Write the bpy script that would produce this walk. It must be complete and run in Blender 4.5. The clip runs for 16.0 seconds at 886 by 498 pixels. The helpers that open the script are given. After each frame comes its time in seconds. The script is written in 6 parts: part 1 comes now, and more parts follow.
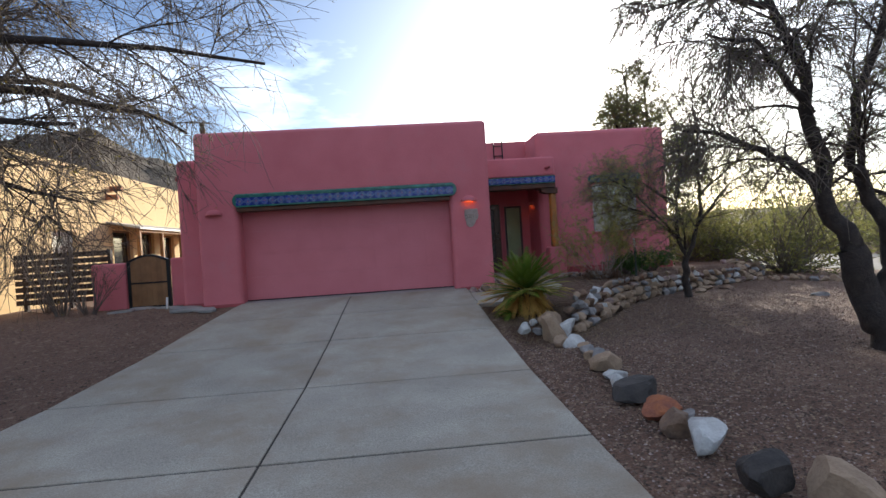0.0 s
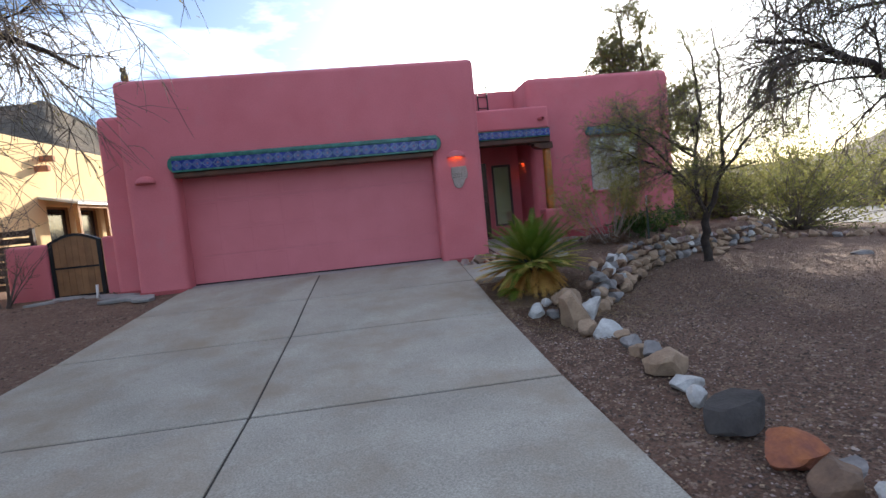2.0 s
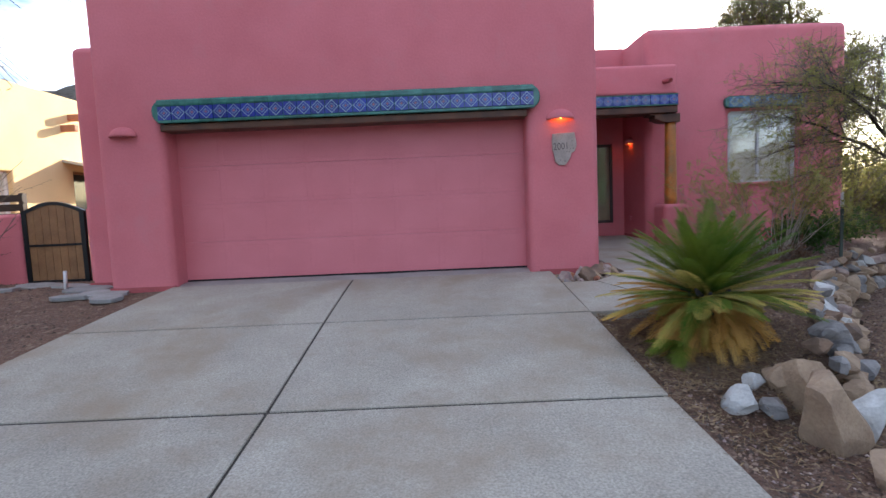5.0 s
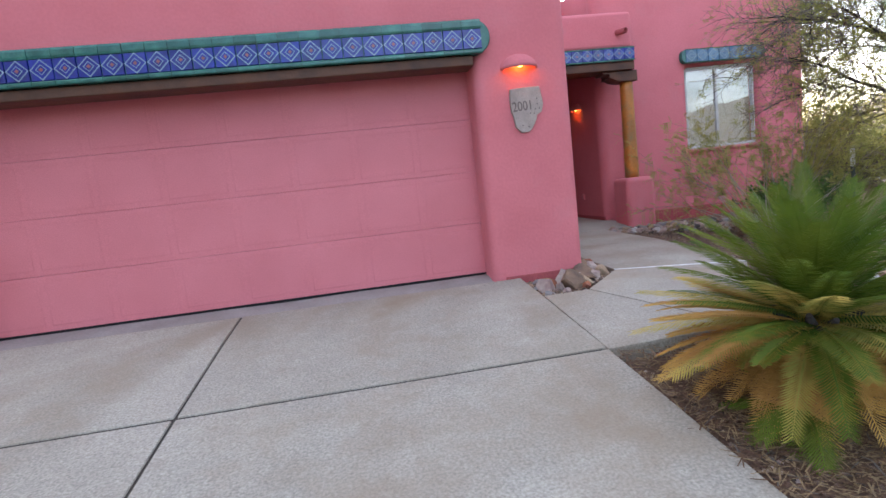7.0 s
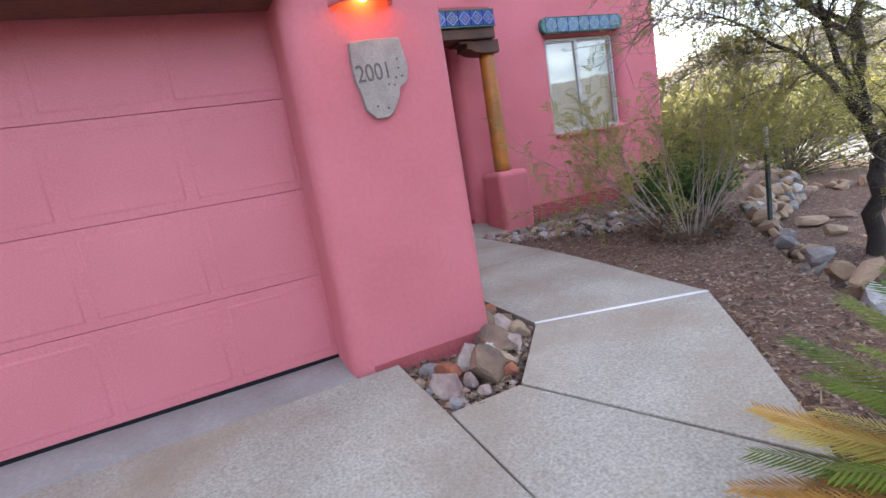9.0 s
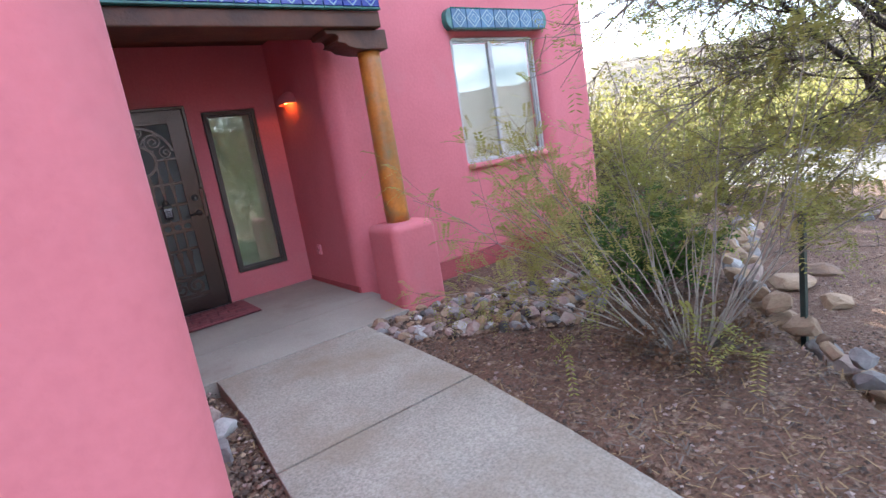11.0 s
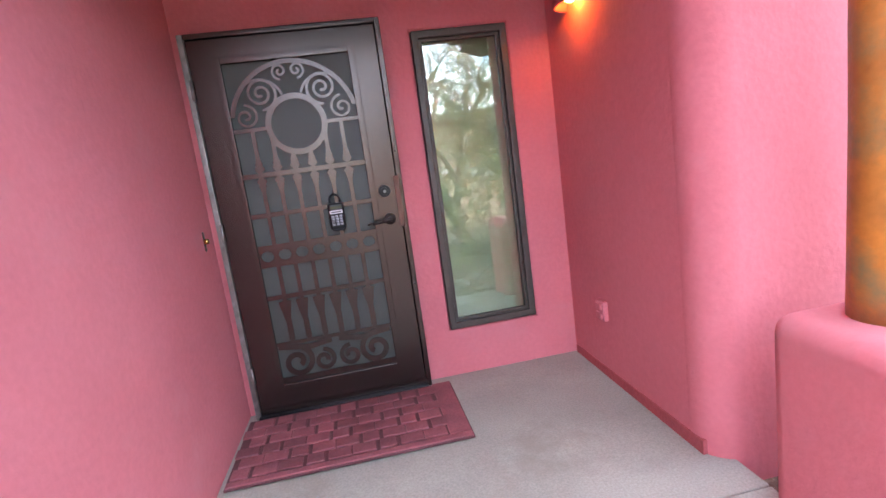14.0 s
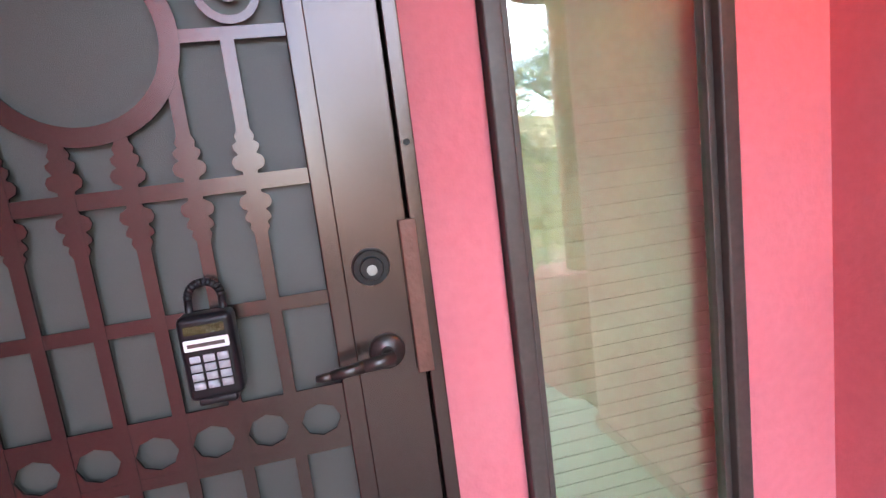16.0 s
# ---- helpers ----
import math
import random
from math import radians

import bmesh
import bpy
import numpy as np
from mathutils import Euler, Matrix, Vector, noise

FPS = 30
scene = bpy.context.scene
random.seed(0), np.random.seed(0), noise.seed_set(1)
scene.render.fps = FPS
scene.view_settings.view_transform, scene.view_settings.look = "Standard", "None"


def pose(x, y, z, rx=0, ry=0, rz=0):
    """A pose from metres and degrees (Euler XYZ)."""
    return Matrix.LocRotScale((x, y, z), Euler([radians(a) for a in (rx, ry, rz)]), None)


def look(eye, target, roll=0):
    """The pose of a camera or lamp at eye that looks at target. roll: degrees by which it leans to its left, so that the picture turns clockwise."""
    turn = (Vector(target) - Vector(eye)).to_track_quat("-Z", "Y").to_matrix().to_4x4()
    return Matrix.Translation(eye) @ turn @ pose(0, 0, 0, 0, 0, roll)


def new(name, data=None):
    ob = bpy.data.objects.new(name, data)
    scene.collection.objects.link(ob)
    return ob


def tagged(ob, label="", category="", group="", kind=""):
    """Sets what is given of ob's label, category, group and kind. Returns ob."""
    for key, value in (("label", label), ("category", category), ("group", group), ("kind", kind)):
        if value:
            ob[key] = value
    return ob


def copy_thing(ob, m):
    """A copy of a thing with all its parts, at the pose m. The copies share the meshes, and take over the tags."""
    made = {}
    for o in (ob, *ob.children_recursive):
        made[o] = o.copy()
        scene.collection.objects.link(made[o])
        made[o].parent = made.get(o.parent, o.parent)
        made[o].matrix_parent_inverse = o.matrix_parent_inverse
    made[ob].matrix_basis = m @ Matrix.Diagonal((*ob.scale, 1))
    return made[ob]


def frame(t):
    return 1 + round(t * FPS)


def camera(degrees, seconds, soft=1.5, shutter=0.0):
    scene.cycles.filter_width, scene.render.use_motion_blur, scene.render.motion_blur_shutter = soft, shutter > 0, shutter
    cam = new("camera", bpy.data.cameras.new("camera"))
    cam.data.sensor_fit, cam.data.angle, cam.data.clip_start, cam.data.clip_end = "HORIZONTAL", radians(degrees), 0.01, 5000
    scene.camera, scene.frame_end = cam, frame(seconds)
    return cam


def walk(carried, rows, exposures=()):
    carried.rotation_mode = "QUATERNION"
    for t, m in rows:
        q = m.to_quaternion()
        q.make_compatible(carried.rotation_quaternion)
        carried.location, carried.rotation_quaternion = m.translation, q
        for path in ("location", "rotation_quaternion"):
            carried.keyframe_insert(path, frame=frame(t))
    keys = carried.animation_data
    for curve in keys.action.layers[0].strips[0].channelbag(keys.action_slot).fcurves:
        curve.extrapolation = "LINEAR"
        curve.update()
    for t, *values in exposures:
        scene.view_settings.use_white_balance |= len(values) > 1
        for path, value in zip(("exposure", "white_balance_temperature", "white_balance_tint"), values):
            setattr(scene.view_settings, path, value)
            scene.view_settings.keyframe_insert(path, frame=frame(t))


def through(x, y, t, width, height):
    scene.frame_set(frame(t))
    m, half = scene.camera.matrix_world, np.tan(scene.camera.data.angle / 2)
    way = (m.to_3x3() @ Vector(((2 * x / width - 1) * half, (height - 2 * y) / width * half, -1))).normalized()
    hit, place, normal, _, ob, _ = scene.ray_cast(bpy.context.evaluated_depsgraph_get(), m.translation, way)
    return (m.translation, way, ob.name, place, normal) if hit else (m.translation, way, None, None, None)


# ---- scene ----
cam = camera(81.0, 16.0)
PATH = [
    (0, (1.152, -10.918, 0.862), (1.303, -8.924, 0.853), -3.7),
    (0.5, (1.116, -10.588, 0.887), (1.311, -8.598, 0.841), -5.2),
    (1, (1.137, -10.174, 0.857), (1.37, -8.19, 0.768), -6.1),
    (1.5, (1.146, -9.72, 0.856), (1.367, -7.735, 0.749), -5.2),
    (2, (1.142, -9.241, 0.852), (1.369, -7.259, 0.708), -5.6),
    (2.5, (1.163, -8.743, 0.854), (1.358, -6.758, 0.699), -3.9),
    (3, (1.125, -8.242, 0.844), (1.242, -6.251, 0.686), -2.5),
    (3.5, (1.131, -7.76, 0.836), (1.208, -5.768, 0.669), -2.4),
    (4, (1.124, -7.271, 0.824), (1.107, -5.277, 0.66), -2.1),
    (6.5, (1.095, -4.972, 0.814), (1.277, -2.992, 0.606), -5.1),
    (7, (1.121, -4.487, 0.844), (1.399, -2.521, 0.609), -6.4),
    (7.5, (1.196, -3.989, 0.907), (1.538, -2.034, 0.661), -7.2),
    (8, (1.264, -3.496, 0.944), (1.793, -1.589, 0.653), -9.3),
    (8.5, (1.442, -3.025, 0.981), (2.15, -1.184, 0.647), -10.4),
    (9, (1.628, -2.563, 1.014), (2.452, -0.775, 0.658), -9.7),
    (11.5, (3.305, -0.344, 1.293), (4.461, 1.241, 0.904), -9.4),
    (12, (3.624, 0.061, 1.283), (4.624, 1.746, 0.884), -8.8),
    (12.5, (3.827, 0.522, 1.276), (4.497, 2.367, 0.892), -8.8),
    (13, (3.919, 1.023, 1.292), (4.47, 2.9, 0.872), -8.7),
    (13.5, (3.908, 1.569, 1.31), (4.314, 3.485, 0.907), -8.4),
    (14, (3.903, 2.075, 1.287), (4.204, 4.023, 0.945), -7.8),
    (14.5, (3.945, 2.578, 1.285), (4.243, 4.526, 0.947), -7.6),
    (15, (3.956, 3.075, 1.308), (4.193, 5.033, 0.975), -7.8),
    (15.5, (3.981, 3.568, 1.316), (4.241, 5.526, 1.0), -8.4),
    (16, (4.022, 4.037, 1.304), (4.404, 5.978, 1.008), -7.2),
]
EXPOSURES = [(0.0, 1.0, 6750, 10), (2.0, 1.38, 6750, 11), (4.2, 1.78, 6800, 12), (6.3, 2.2, 7200, 13), (6.5, 2.28, 7250, 13), (8.0, 2.48, 7150, 13), (9.0, 2.6, 7050, 13), (11.5, 3.2, 6650, 11), (12.5, 3.62, 6850, 11), (13.5, 4.0, 7050, 11), (14.5, 4.68, 7150, 11), (15.5, 4.9, 7350, 10), (16.0, 5.1, 7250, 10)]
walk(cam, [(t, look(eye, target, roll)) for t, eye, target, roll in PATH], exposures=EXPOSURES)

# ---- world, sun ----
SUN_EL, SUN_AZ = 16.5, 23.5   # degrees: height, and turn from +y towards +x
world = bpy.data.worlds.new("sky")
scene.world = world
world.use_nodes = True
wn, wl = world.node_tree.nodes, world.node_tree.links
wn.clear()
w_out = wn.new("ShaderNodeOutputWorld")
w_bg = wn.new("ShaderNodeBackground")
w_sky = wn.new("ShaderNodeTexSky")
w_sky.sky_type = "NISHITA"
w_sky.sun_disc = False
w_sky.sun_elevation = radians(SUN_EL)
w_sky.sun_rotation = radians(SUN_AZ)
w_sky.dust_density = 1.6
w_tc = wn.new("ShaderNodeTexCoord")
w_map = wn.new("ShaderNodeMapping")
w_map.inputs["Scale"].default_value = (1.6, 1.6, 5.0)
w_noise = wn.new("ShaderNodeTexNoise")
w_noise.inputs["Scale"].default_value = 1.7
w_noise.inputs["Detail"].default_value = 7.0
w_noise.inputs["Roughness"].default_value = 0.55
w_ramp = wn.new("ShaderNodeValToRGB")
w_ramp.color_ramp.elements[0].position = 0.46
w_ramp.color_ramp.elements[1].position = 0.66
w_mix = wn.new("ShaderNodeMix")
w_mix.data_type = "RGBA"
w_mix.blend_type = "ADD"
w_col = wn.new("ShaderNodeMix")
w_col.data_type = "RGBA"
w_col.blend_type = "MULTIPLY"
w_col.inputs[0].default_value = 1.0
w_col.inputs[7].default_value = (4.3, 4.75, 5.4, 1)
wl.new(w_tc.outputs["Generated"], w_map.inputs[0])
wl.new(w_map.outputs[0], w_noise.inputs["Vector"])
wl.new(w_noise.outputs["Fac"], w_ramp.inputs[0])
wl.new(w_ramp.outputs["Color"], w_col.inputs[6])
w_mix.inputs[0].default_value = 1.0
w_air = wn.new("ShaderNodeMix")
w_air.data_type = "RGBA"
w_air.blend_type = "MULTIPLY"
w_air.inputs[0].default_value = 1.0
w_air.inputs[7].default_value = (0.36, 0.45, 0.60, 1)
wl.new(w_sky.outputs[0], w_air.inputs[6])
wl.new(w_air.outputs[2], w_mix.inputs[6])
wl.new(w_col.outputs[2], w_mix.inputs[7])
wl.new(w_mix.outputs[2], w_bg.inputs[0])
w_bg.inputs[1].default_value = 0.15
wl.new(w_bg.outputs[0], w_out.inputs[0])

sun = new("sun", bpy.data.lights.new("sun", "SUN"))
sun.data.energy = 4.0
sun.data.angle = radians(0.53)
sun.data.color = (1.0, 0.93, 0.82)
se, sa = radians(SUN_EL), radians(SUN_AZ)
sun_way = Vector((math.sin(sa) * math.cos(se), math.cos(sa) * math.cos(se), math.sin(se)))
sun.matrix_world = look(sun_way * 60, (0, 0, 0))


# ---- materials ----
def material(name, color, rough=0.8, color2=None, scale=6.0, fine=60.0, bump=0.3, bump_dist=0.01, metal=0.0, stain=None,
             stain_scale=1.5, stain_low=0.5, stain_high=0.75, spread=0.0, spec=0.5, fine_mix=0.25):
    """Procedural surface: two noises of different scale tint it, a third makes relief; spread varies it from piece to piece."""
    m = bpy.data.materials.new(name)
    m.use_nodes = True
    nt = m.node_tree
    n, l = nt.nodes, nt.links
    b = n["Principled BSDF"]
    b.inputs["Roughness"].default_value = rough
    b.inputs["Metallic"].default_value = metal
    b.inputs["Specular IOR Level"].default_value = spec
    geo = n.new("ShaderNodeNewGeometry")
    tc = n.new("ShaderNodeTexCoord")
    big = n.new("ShaderNodeTexNoise")
    big.inputs["Scale"].default_value = scale
    big.inputs["Detail"].default_value = 5
    l.new(geo.outputs["Position"], big.inputs["Vector"])
    small = n.new("ShaderNodeTexNoise")
    small.inputs["Scale"].default_value = fine
    small.inputs["Detail"].default_value = 4
    l.new(geo.outputs["Position"], small.inputs["Vector"])
    c2 = color2 or tuple(c * 0.75 for c in color)
    mix = n.new("ShaderNodeMix")
    mix.data_type = "RGBA"
    mix.inputs[6].default_value = (*color, 1)
    mix.inputs[7].default_value = (*c2, 1)
    ramp = n.new("ShaderNodeMapRange")
    ramp.inputs[1].default_value, ramp.inputs[2].default_value = 0.35, 0.68
    l.new(big.outputs["Fac"], ramp.inputs[0])
    l.new(ramp.outputs[0], mix.inputs[0])
    out = mix.outputs[2]
    grain = n.new("ShaderNodeMix")
    grain.data_type = "RGBA"
    grain.blend_type = "OVERLAY"
    grain.inputs[0].default_value = fine_mix
    l.new(out, grain.inputs[6])
    l.new(small.outputs["Fac"], grain.inputs[7])
    out = grain.outputs[2]
    if stain:
        st = n.new("ShaderNodeTexNoise")
        st.inputs["Scale"].default_value = stain_scale
        st.inputs["Detail"].default_value = 6
        st.inputs["Roughness"].default_value = 0.65
        l.new(geo.outputs["Position"], st.inputs["Vector"])
        sr = n.new("ShaderNodeMapRange")
        sr.inputs[1].default_value, sr.inputs[2].default_value = stain_low, stain_high
        l.new(st.outputs["Fac"], sr.inputs[0])
        sm = n.new("ShaderNodeMix")
        sm.data_type = "RGBA"
        sm.inputs[7].default_value = (*stain, 1)
        l.new(out, sm.inputs[6])
        l.new(sr.outputs[0], sm.inputs[0])
        out = sm.outputs[2]
    if spread:
        info = n.new("ShaderNodeObjectInfo")
        mr = n.new("ShaderNodeMapRange")
        mr.inputs[3].default_value, mr.inputs[4].default_value = 1 - spread, 1 + spread
        l.new(info.outputs["Random"], mr.inputs[0])
        hs = n.new("ShaderNodeHueSaturation")
        l.new(out, hs.inputs["Color"])
        l.new(mr.outputs[0], hs.inputs["Value"])
        out = hs.outputs[0]
    l.new(out, b.inputs["Base Color"])
    if bump:
        bp = n.new("ShaderNodeBump")
        bp.inputs["Strength"].default_value = bump
        bp.inputs["Distance"].default_value = bump_dist
        l.new(small.outputs["Fac"], bp.inputs["Height"])
        l.new(bp.outputs[0], b.inputs["Normal"])
    return m


def glowing(name, color, strength):
    m = bpy.data.materials.new(name)
    m.use_nodes = True
    b = m.node_tree.nodes["Principled BSDF"]
    b.inputs["Base Color"].default_value = (*color, 1)
    b.inputs["Emission Color"].default_value = (*color, 1)
    b.inputs["Emission Strength"].default_value = strength
    return m


def glass_pane(name, tint=(0.9, 0.95, 0.93), gloss=0.9):
    """Thin window glass: mostly clear, mirror-like at the surface."""
    m = bpy.data.materials.new(name)
    m.use_nodes = True
    n, l = m.node_tree.nodes, m.node_tree.links
    n.clear()
    o = n.new("ShaderNodeOutputMaterial")
    tr = n.new("ShaderNodeBsdfTransparent")
    tr.inputs[0].default_value = (*tint, 1)
    gl = n.new("ShaderNodeBsdfGlossy")
    gl.inputs["Roughness"].default_value = 0.01
    fr = n.new("ShaderNodeLayerWeight")
    fr.inputs[0].default_value = 0.5
    pw = n.new("ShaderNodeMath")
    pw.operation = "POWER"
    pw.inputs[1].default_value = 4.0
    ma = n.new("ShaderNodeMath")
    ma.operation = "MULTIPLY_ADD"
    ma.inputs[1].default_value = 0.85
    ma.inputs[2].default_value = gloss
    mx = n.new("ShaderNodeMixShader")
    l.new(fr.outputs["Facing"], pw.inputs[0])
    l.new(pw.outputs[0], ma.inputs[0])
    l.new(ma.outputs[0], mx.inputs[0])
    l.new(tr.outputs[0], mx.inputs[1])
    l.new(gl.outputs[0], mx.inputs[2])
    l.new(mx.outputs[0], o.inputs[0])
    return m


M_PINK = material("pink_stucco", (0.62, 0.175, 0.197), 0.9, (0.56, 0.148, 0.165), scale=1.3, fine=40, bump=0.38, bump_dist=0.006, fine_mix=0.12,
                  stain=(0.56, 0.19, 0.205), stain_scale=2.2, stain_low=0.55, stain_high=0.8)
M_PINK_DARK = material("dark_pink_base_paint", (0.42, 0.085, 0.09), 0.9, (0.33, 0.07, 0.075), scale=3, fine=60, bump=0.5)
M_PINK_DOOR = material("pink_door_paint", (0.60, 0.17, 0.195), 0.55, (0.56, 0.15, 0.172), scale=2.0, fine=120, bump=0.12, bump_dist=0.002)
M_YELLOW = material("yellow_stucco", (0.72, 0.52, 0.27), 0.9, (0.66, 0.47, 0.24), scale=1.0, fine=40, bump=0.4)
M_CONCRETE = material("driveway_concrete", (0.375, 0.343, 0.29), 0.85, (0.305, 0.272, 0.228), scale=1.6, fine=80, bump=0.6, bump_dist=0.004,
                      stain=(0.27, 0.205, 0.145), stain_scale=1.1, stain_low=0.45, stain_high=0.74, spread=0.05, fine_mix=0.72)
M_PORCH = material("smooth_porch_concrete", (0.36, 0.33, 0.28), 0.75, (0.29, 0.265, 0.225), scale=1.8, fine=110, bump=0.25, bump_dist=0.003,
                   stain=(0.25, 0.205, 0.165), stain_scale=1.6, stain_low=0.56, stain_high=0.78, spread=0.03, fine_mix=0.35)
M_APRON = material("smooth_grey_concrete", (0.31, 0.285, 0.27), 0.7, (0.24, 0.21, 0.195), scale=3, fine=50, bump=0.2)
M_JOINT = material("joint_filler", (0.05, 0.042, 0.035), 0.95, bump=0.2)
M_WHITE_JOINT = material("white_caulk", (0.75, 0.75, 0.73), 0.7, bump=0.1)
M_SOIL = material("brown_soil", (0.12, 0.062, 0.04), 0.95, (0.16, 0.088, 0.058), scale=1.1, fine=45, bump=1.0, bump_dist=0.03,
                  stain=(0.27, 0.185, 0.135), stain_scale=13.0, stain_low=0.55, stain_high=0.66, fine_mix=0.9)
M_GRAVEL = material("gravel", (0.27, 0.175, 0.13), 0.9, (0.09, 0.058, 0.044), scale=14, fine=40, bump=0.3)
M_WOOD_LINTEL = material("dark_stained_beam", (0.115, 0.045, 0.021), 0.6, (0.055, 0.024, 0.014), scale=5, fine=40, bump=0.4)
M_POST = material("orange_stained_log", (0.52, 0.19, 0.03), 0.42, (0.34, 0.13, 0.03), scale=4, fine=35, bump=0.3,
                  stain=(0.22, 0.15, 0.06), stain_scale=5, stain_low=0.5, stain_high=0.7)
M_GREEN_TILE = material("green_glazed_tile", (0.03, 0.155, 0.125), 0.25, (0.015, 0.095, 0.085), scale=9, fine=60, bump=0.1, spread=0.25)
M_BLUE_TILE = material("blue_glazed_tile", (0.014, 0.032, 0.26), 0.2, (0.010, 0.02, 0.15), scale=14, fine=60, bump=0.1, spread=0.2)
M_PALE_TILE = material("pale_blue_glaze", (0.20, 0.31, 0.40), 0.25, (0.11, 0.19, 0.30), scale=30, fine=90, bump=0.1)
M_RED_GLAZE = material("rust_red_glaze", (0.22, 0.07, 0.08), 0.3, bump=0.1)
M_BRONZE = material("dark_bronze_metal", (0.088, 0.064, 0.059), 0.25, (0.076, 0.056, 0.051), scale=3, fine=250, bump=0.08, bump_dist=0.001, metal=0.9)
M_FRAME = material("bronze_window_frame", (0.085, 0.07, 0.06), 0.45, bump=0.05, metal=0.4)
M_STEEL = material("weathered_steel", (0.30, 0.29, 0.27), 0.4, (0.16, 0.15, 0.14), scale=14, metal=0.85, bump=0.1)
M_BLACK = material("black_plastic", (0.010, 0.010, 0.012), 0.3, bump=0.05, bump_dist=0.001, spec=0.25)
M_WHITE = material("white_plastic", (0.75, 0.75, 0.74), 0.4, bump=0.0)
M_GLASS = glass_pane("window_glass", (0.97, 0.98, 0.97), 0.13)
M_GLASS_PORCH = glass_pane("sidelight_glass", (0.86, 0.95, 0.86), 0.19)
M_BARK = material("dark_bark", (0.055, 0.042, 0.035), 0.95, (0.03, 0.023, 0.02), scale=8, fine=35, bump=0.9, bump_dist=0.02)
M_TWIG = material("grey_brown_twig", (0.17, 0.135, 0.11), 0.9, (0.10, 0.078, 0.064), scale=6, bump=0.0)
M_ROAD = material("asphalt_road", (0.16, 0.155, 0.15), 0.9, (0.13, 0.125, 0.12), scale=0.8, fine=30, bump=0.3)
M_HILL = material("desert_hill", (0.072, 0.058, 0.04), 0.95, (0.125, 0.092, 0.064), scale=0.03, fine=0.25, bump=1.0, bump_dist=2.5, fine_mix=0.8)
M_LATTICE_BLUE = material("weathered_teal_glaze", (0.055, 0.15, 0.24), 0.3, (0.035, 0.10, 0.19), scale=14, fine=60, bump=0.1, spread=0.15)
M_LATTICE_PALE = material("pale_teal_glaze", (0.24, 0.34, 0.35), 0.3, (0.16, 0.25, 0.28), scale=30, fine=90, bump=0.1)
M_SLATE = material("grey_flagstone", (0.30, 0.29, 0.28), 0.8, (0.22, 0.21, 0.20), scale=5, fine=50, bump=0.4, spread=0.15)


# ---- mesh helpers ----
def mesh_object(name, bm, mats, smooth=False):
    me = bpy.data.meshes.new(name)
    bmesh.ops.recalc_face_normals(bm, faces=bm.faces)
    bm.to_mesh(me)
    bm.free()
    for m in (mats if isinstance(mats, (list, tuple)) else [mats]):
        me.materials.append(m)
    if smooth:
        me.polygons.foreach_set("use_smooth", [True] * len(me.polygons))
    return new(name, me)


def raw_object(name, verts, faces, mats, smooth=False):
    me = bpy.data.meshes.new(name)
    me.from_pydata(verts, [], faces)
    for m in (mats if isinstance(mats, (list, tuple)) else [mats]):
        me.materials.append(m)
    if smooth:
        me.polygons.foreach_set("use_smooth", [True] * len(me.polygons))
    me.update()
    return new(name, me)


def soften(ob, width, segments=3, angle=35):
    mod = ob.modifiers.new("rounded", "BEVEL")
    mod.width, mod.segments, mod.limit_method, mod.angle_limit = width, segments, "ANGLE", radians(angle)
    mod.harden_normals = False
    ob.data.polygons.foreach_set("use_smooth", [True] * len(ob.data.polygons))
    wn_mod = ob.modifiers.new("shading", "WEIGHTED_NORMAL")
    wn_mod.keep_sharp = True
    return ob


def child(part, owner):
    part.parent = owner
    return part


def box_into(bm, x0, x1, y0, y1, z0, z1, mat=0):
    vs = [bm.verts.new(p) for p in ((x0, y0, z0), (x1, y0, z0), (x1, y1, z0), (x0, y1, z0), (x0, y0, z1), (x1, y0, z1), (x1, y1, z1), (x0, y1, z1))]
    for idx in ((0, 1, 5, 4), (1, 2, 6, 5), (2, 3, 7, 6), (3, 0, 4, 7), (4, 5, 6, 7), (3, 2, 1, 0)):
        f = bm.faces.new([vs[i] for i in idx])
        f.material_index = mat
    return vs


def block(name, x0, x1, y0, y1, z0, z1, mat, bevel=0.0, segments=2):
    bm = bmesh.new()
    box_into(bm, x0, x1, y0, y1, z0, z1)
    ob = mesh_object(name, bm, mat)
    if bevel:
        soften(ob, bevel, segments)
    return ob


def cylinder_into(bm, base, tip, r0, r1, sides=12, mat=0, caps=True):
    base, tip = Vector(base), Vector(tip)
    q = (tip - base).to_track_quat("Z", "Y")
    rings = []
    for c, r in ((base, r0), (tip, r1)):
        rings.append([bm.verts.new(c + q @ Vector((r * math.cos(2 * math.pi * k / sides), r * math.sin(2 * math.pi * k / sides), 0))) for k in range(sides)])
    for k in range(sides):
        f = bm.faces.new((rings[0][k], rings[0][(k + 1) % sides], rings[1][(k + 1) % sides], rings[1][k]))
        f.material_index = mat
        f.smooth = True
    if caps:
        bm.faces.new(rings[0][::-1]).material_index = mat
        bm.faces.new(rings[1]).material_index = mat


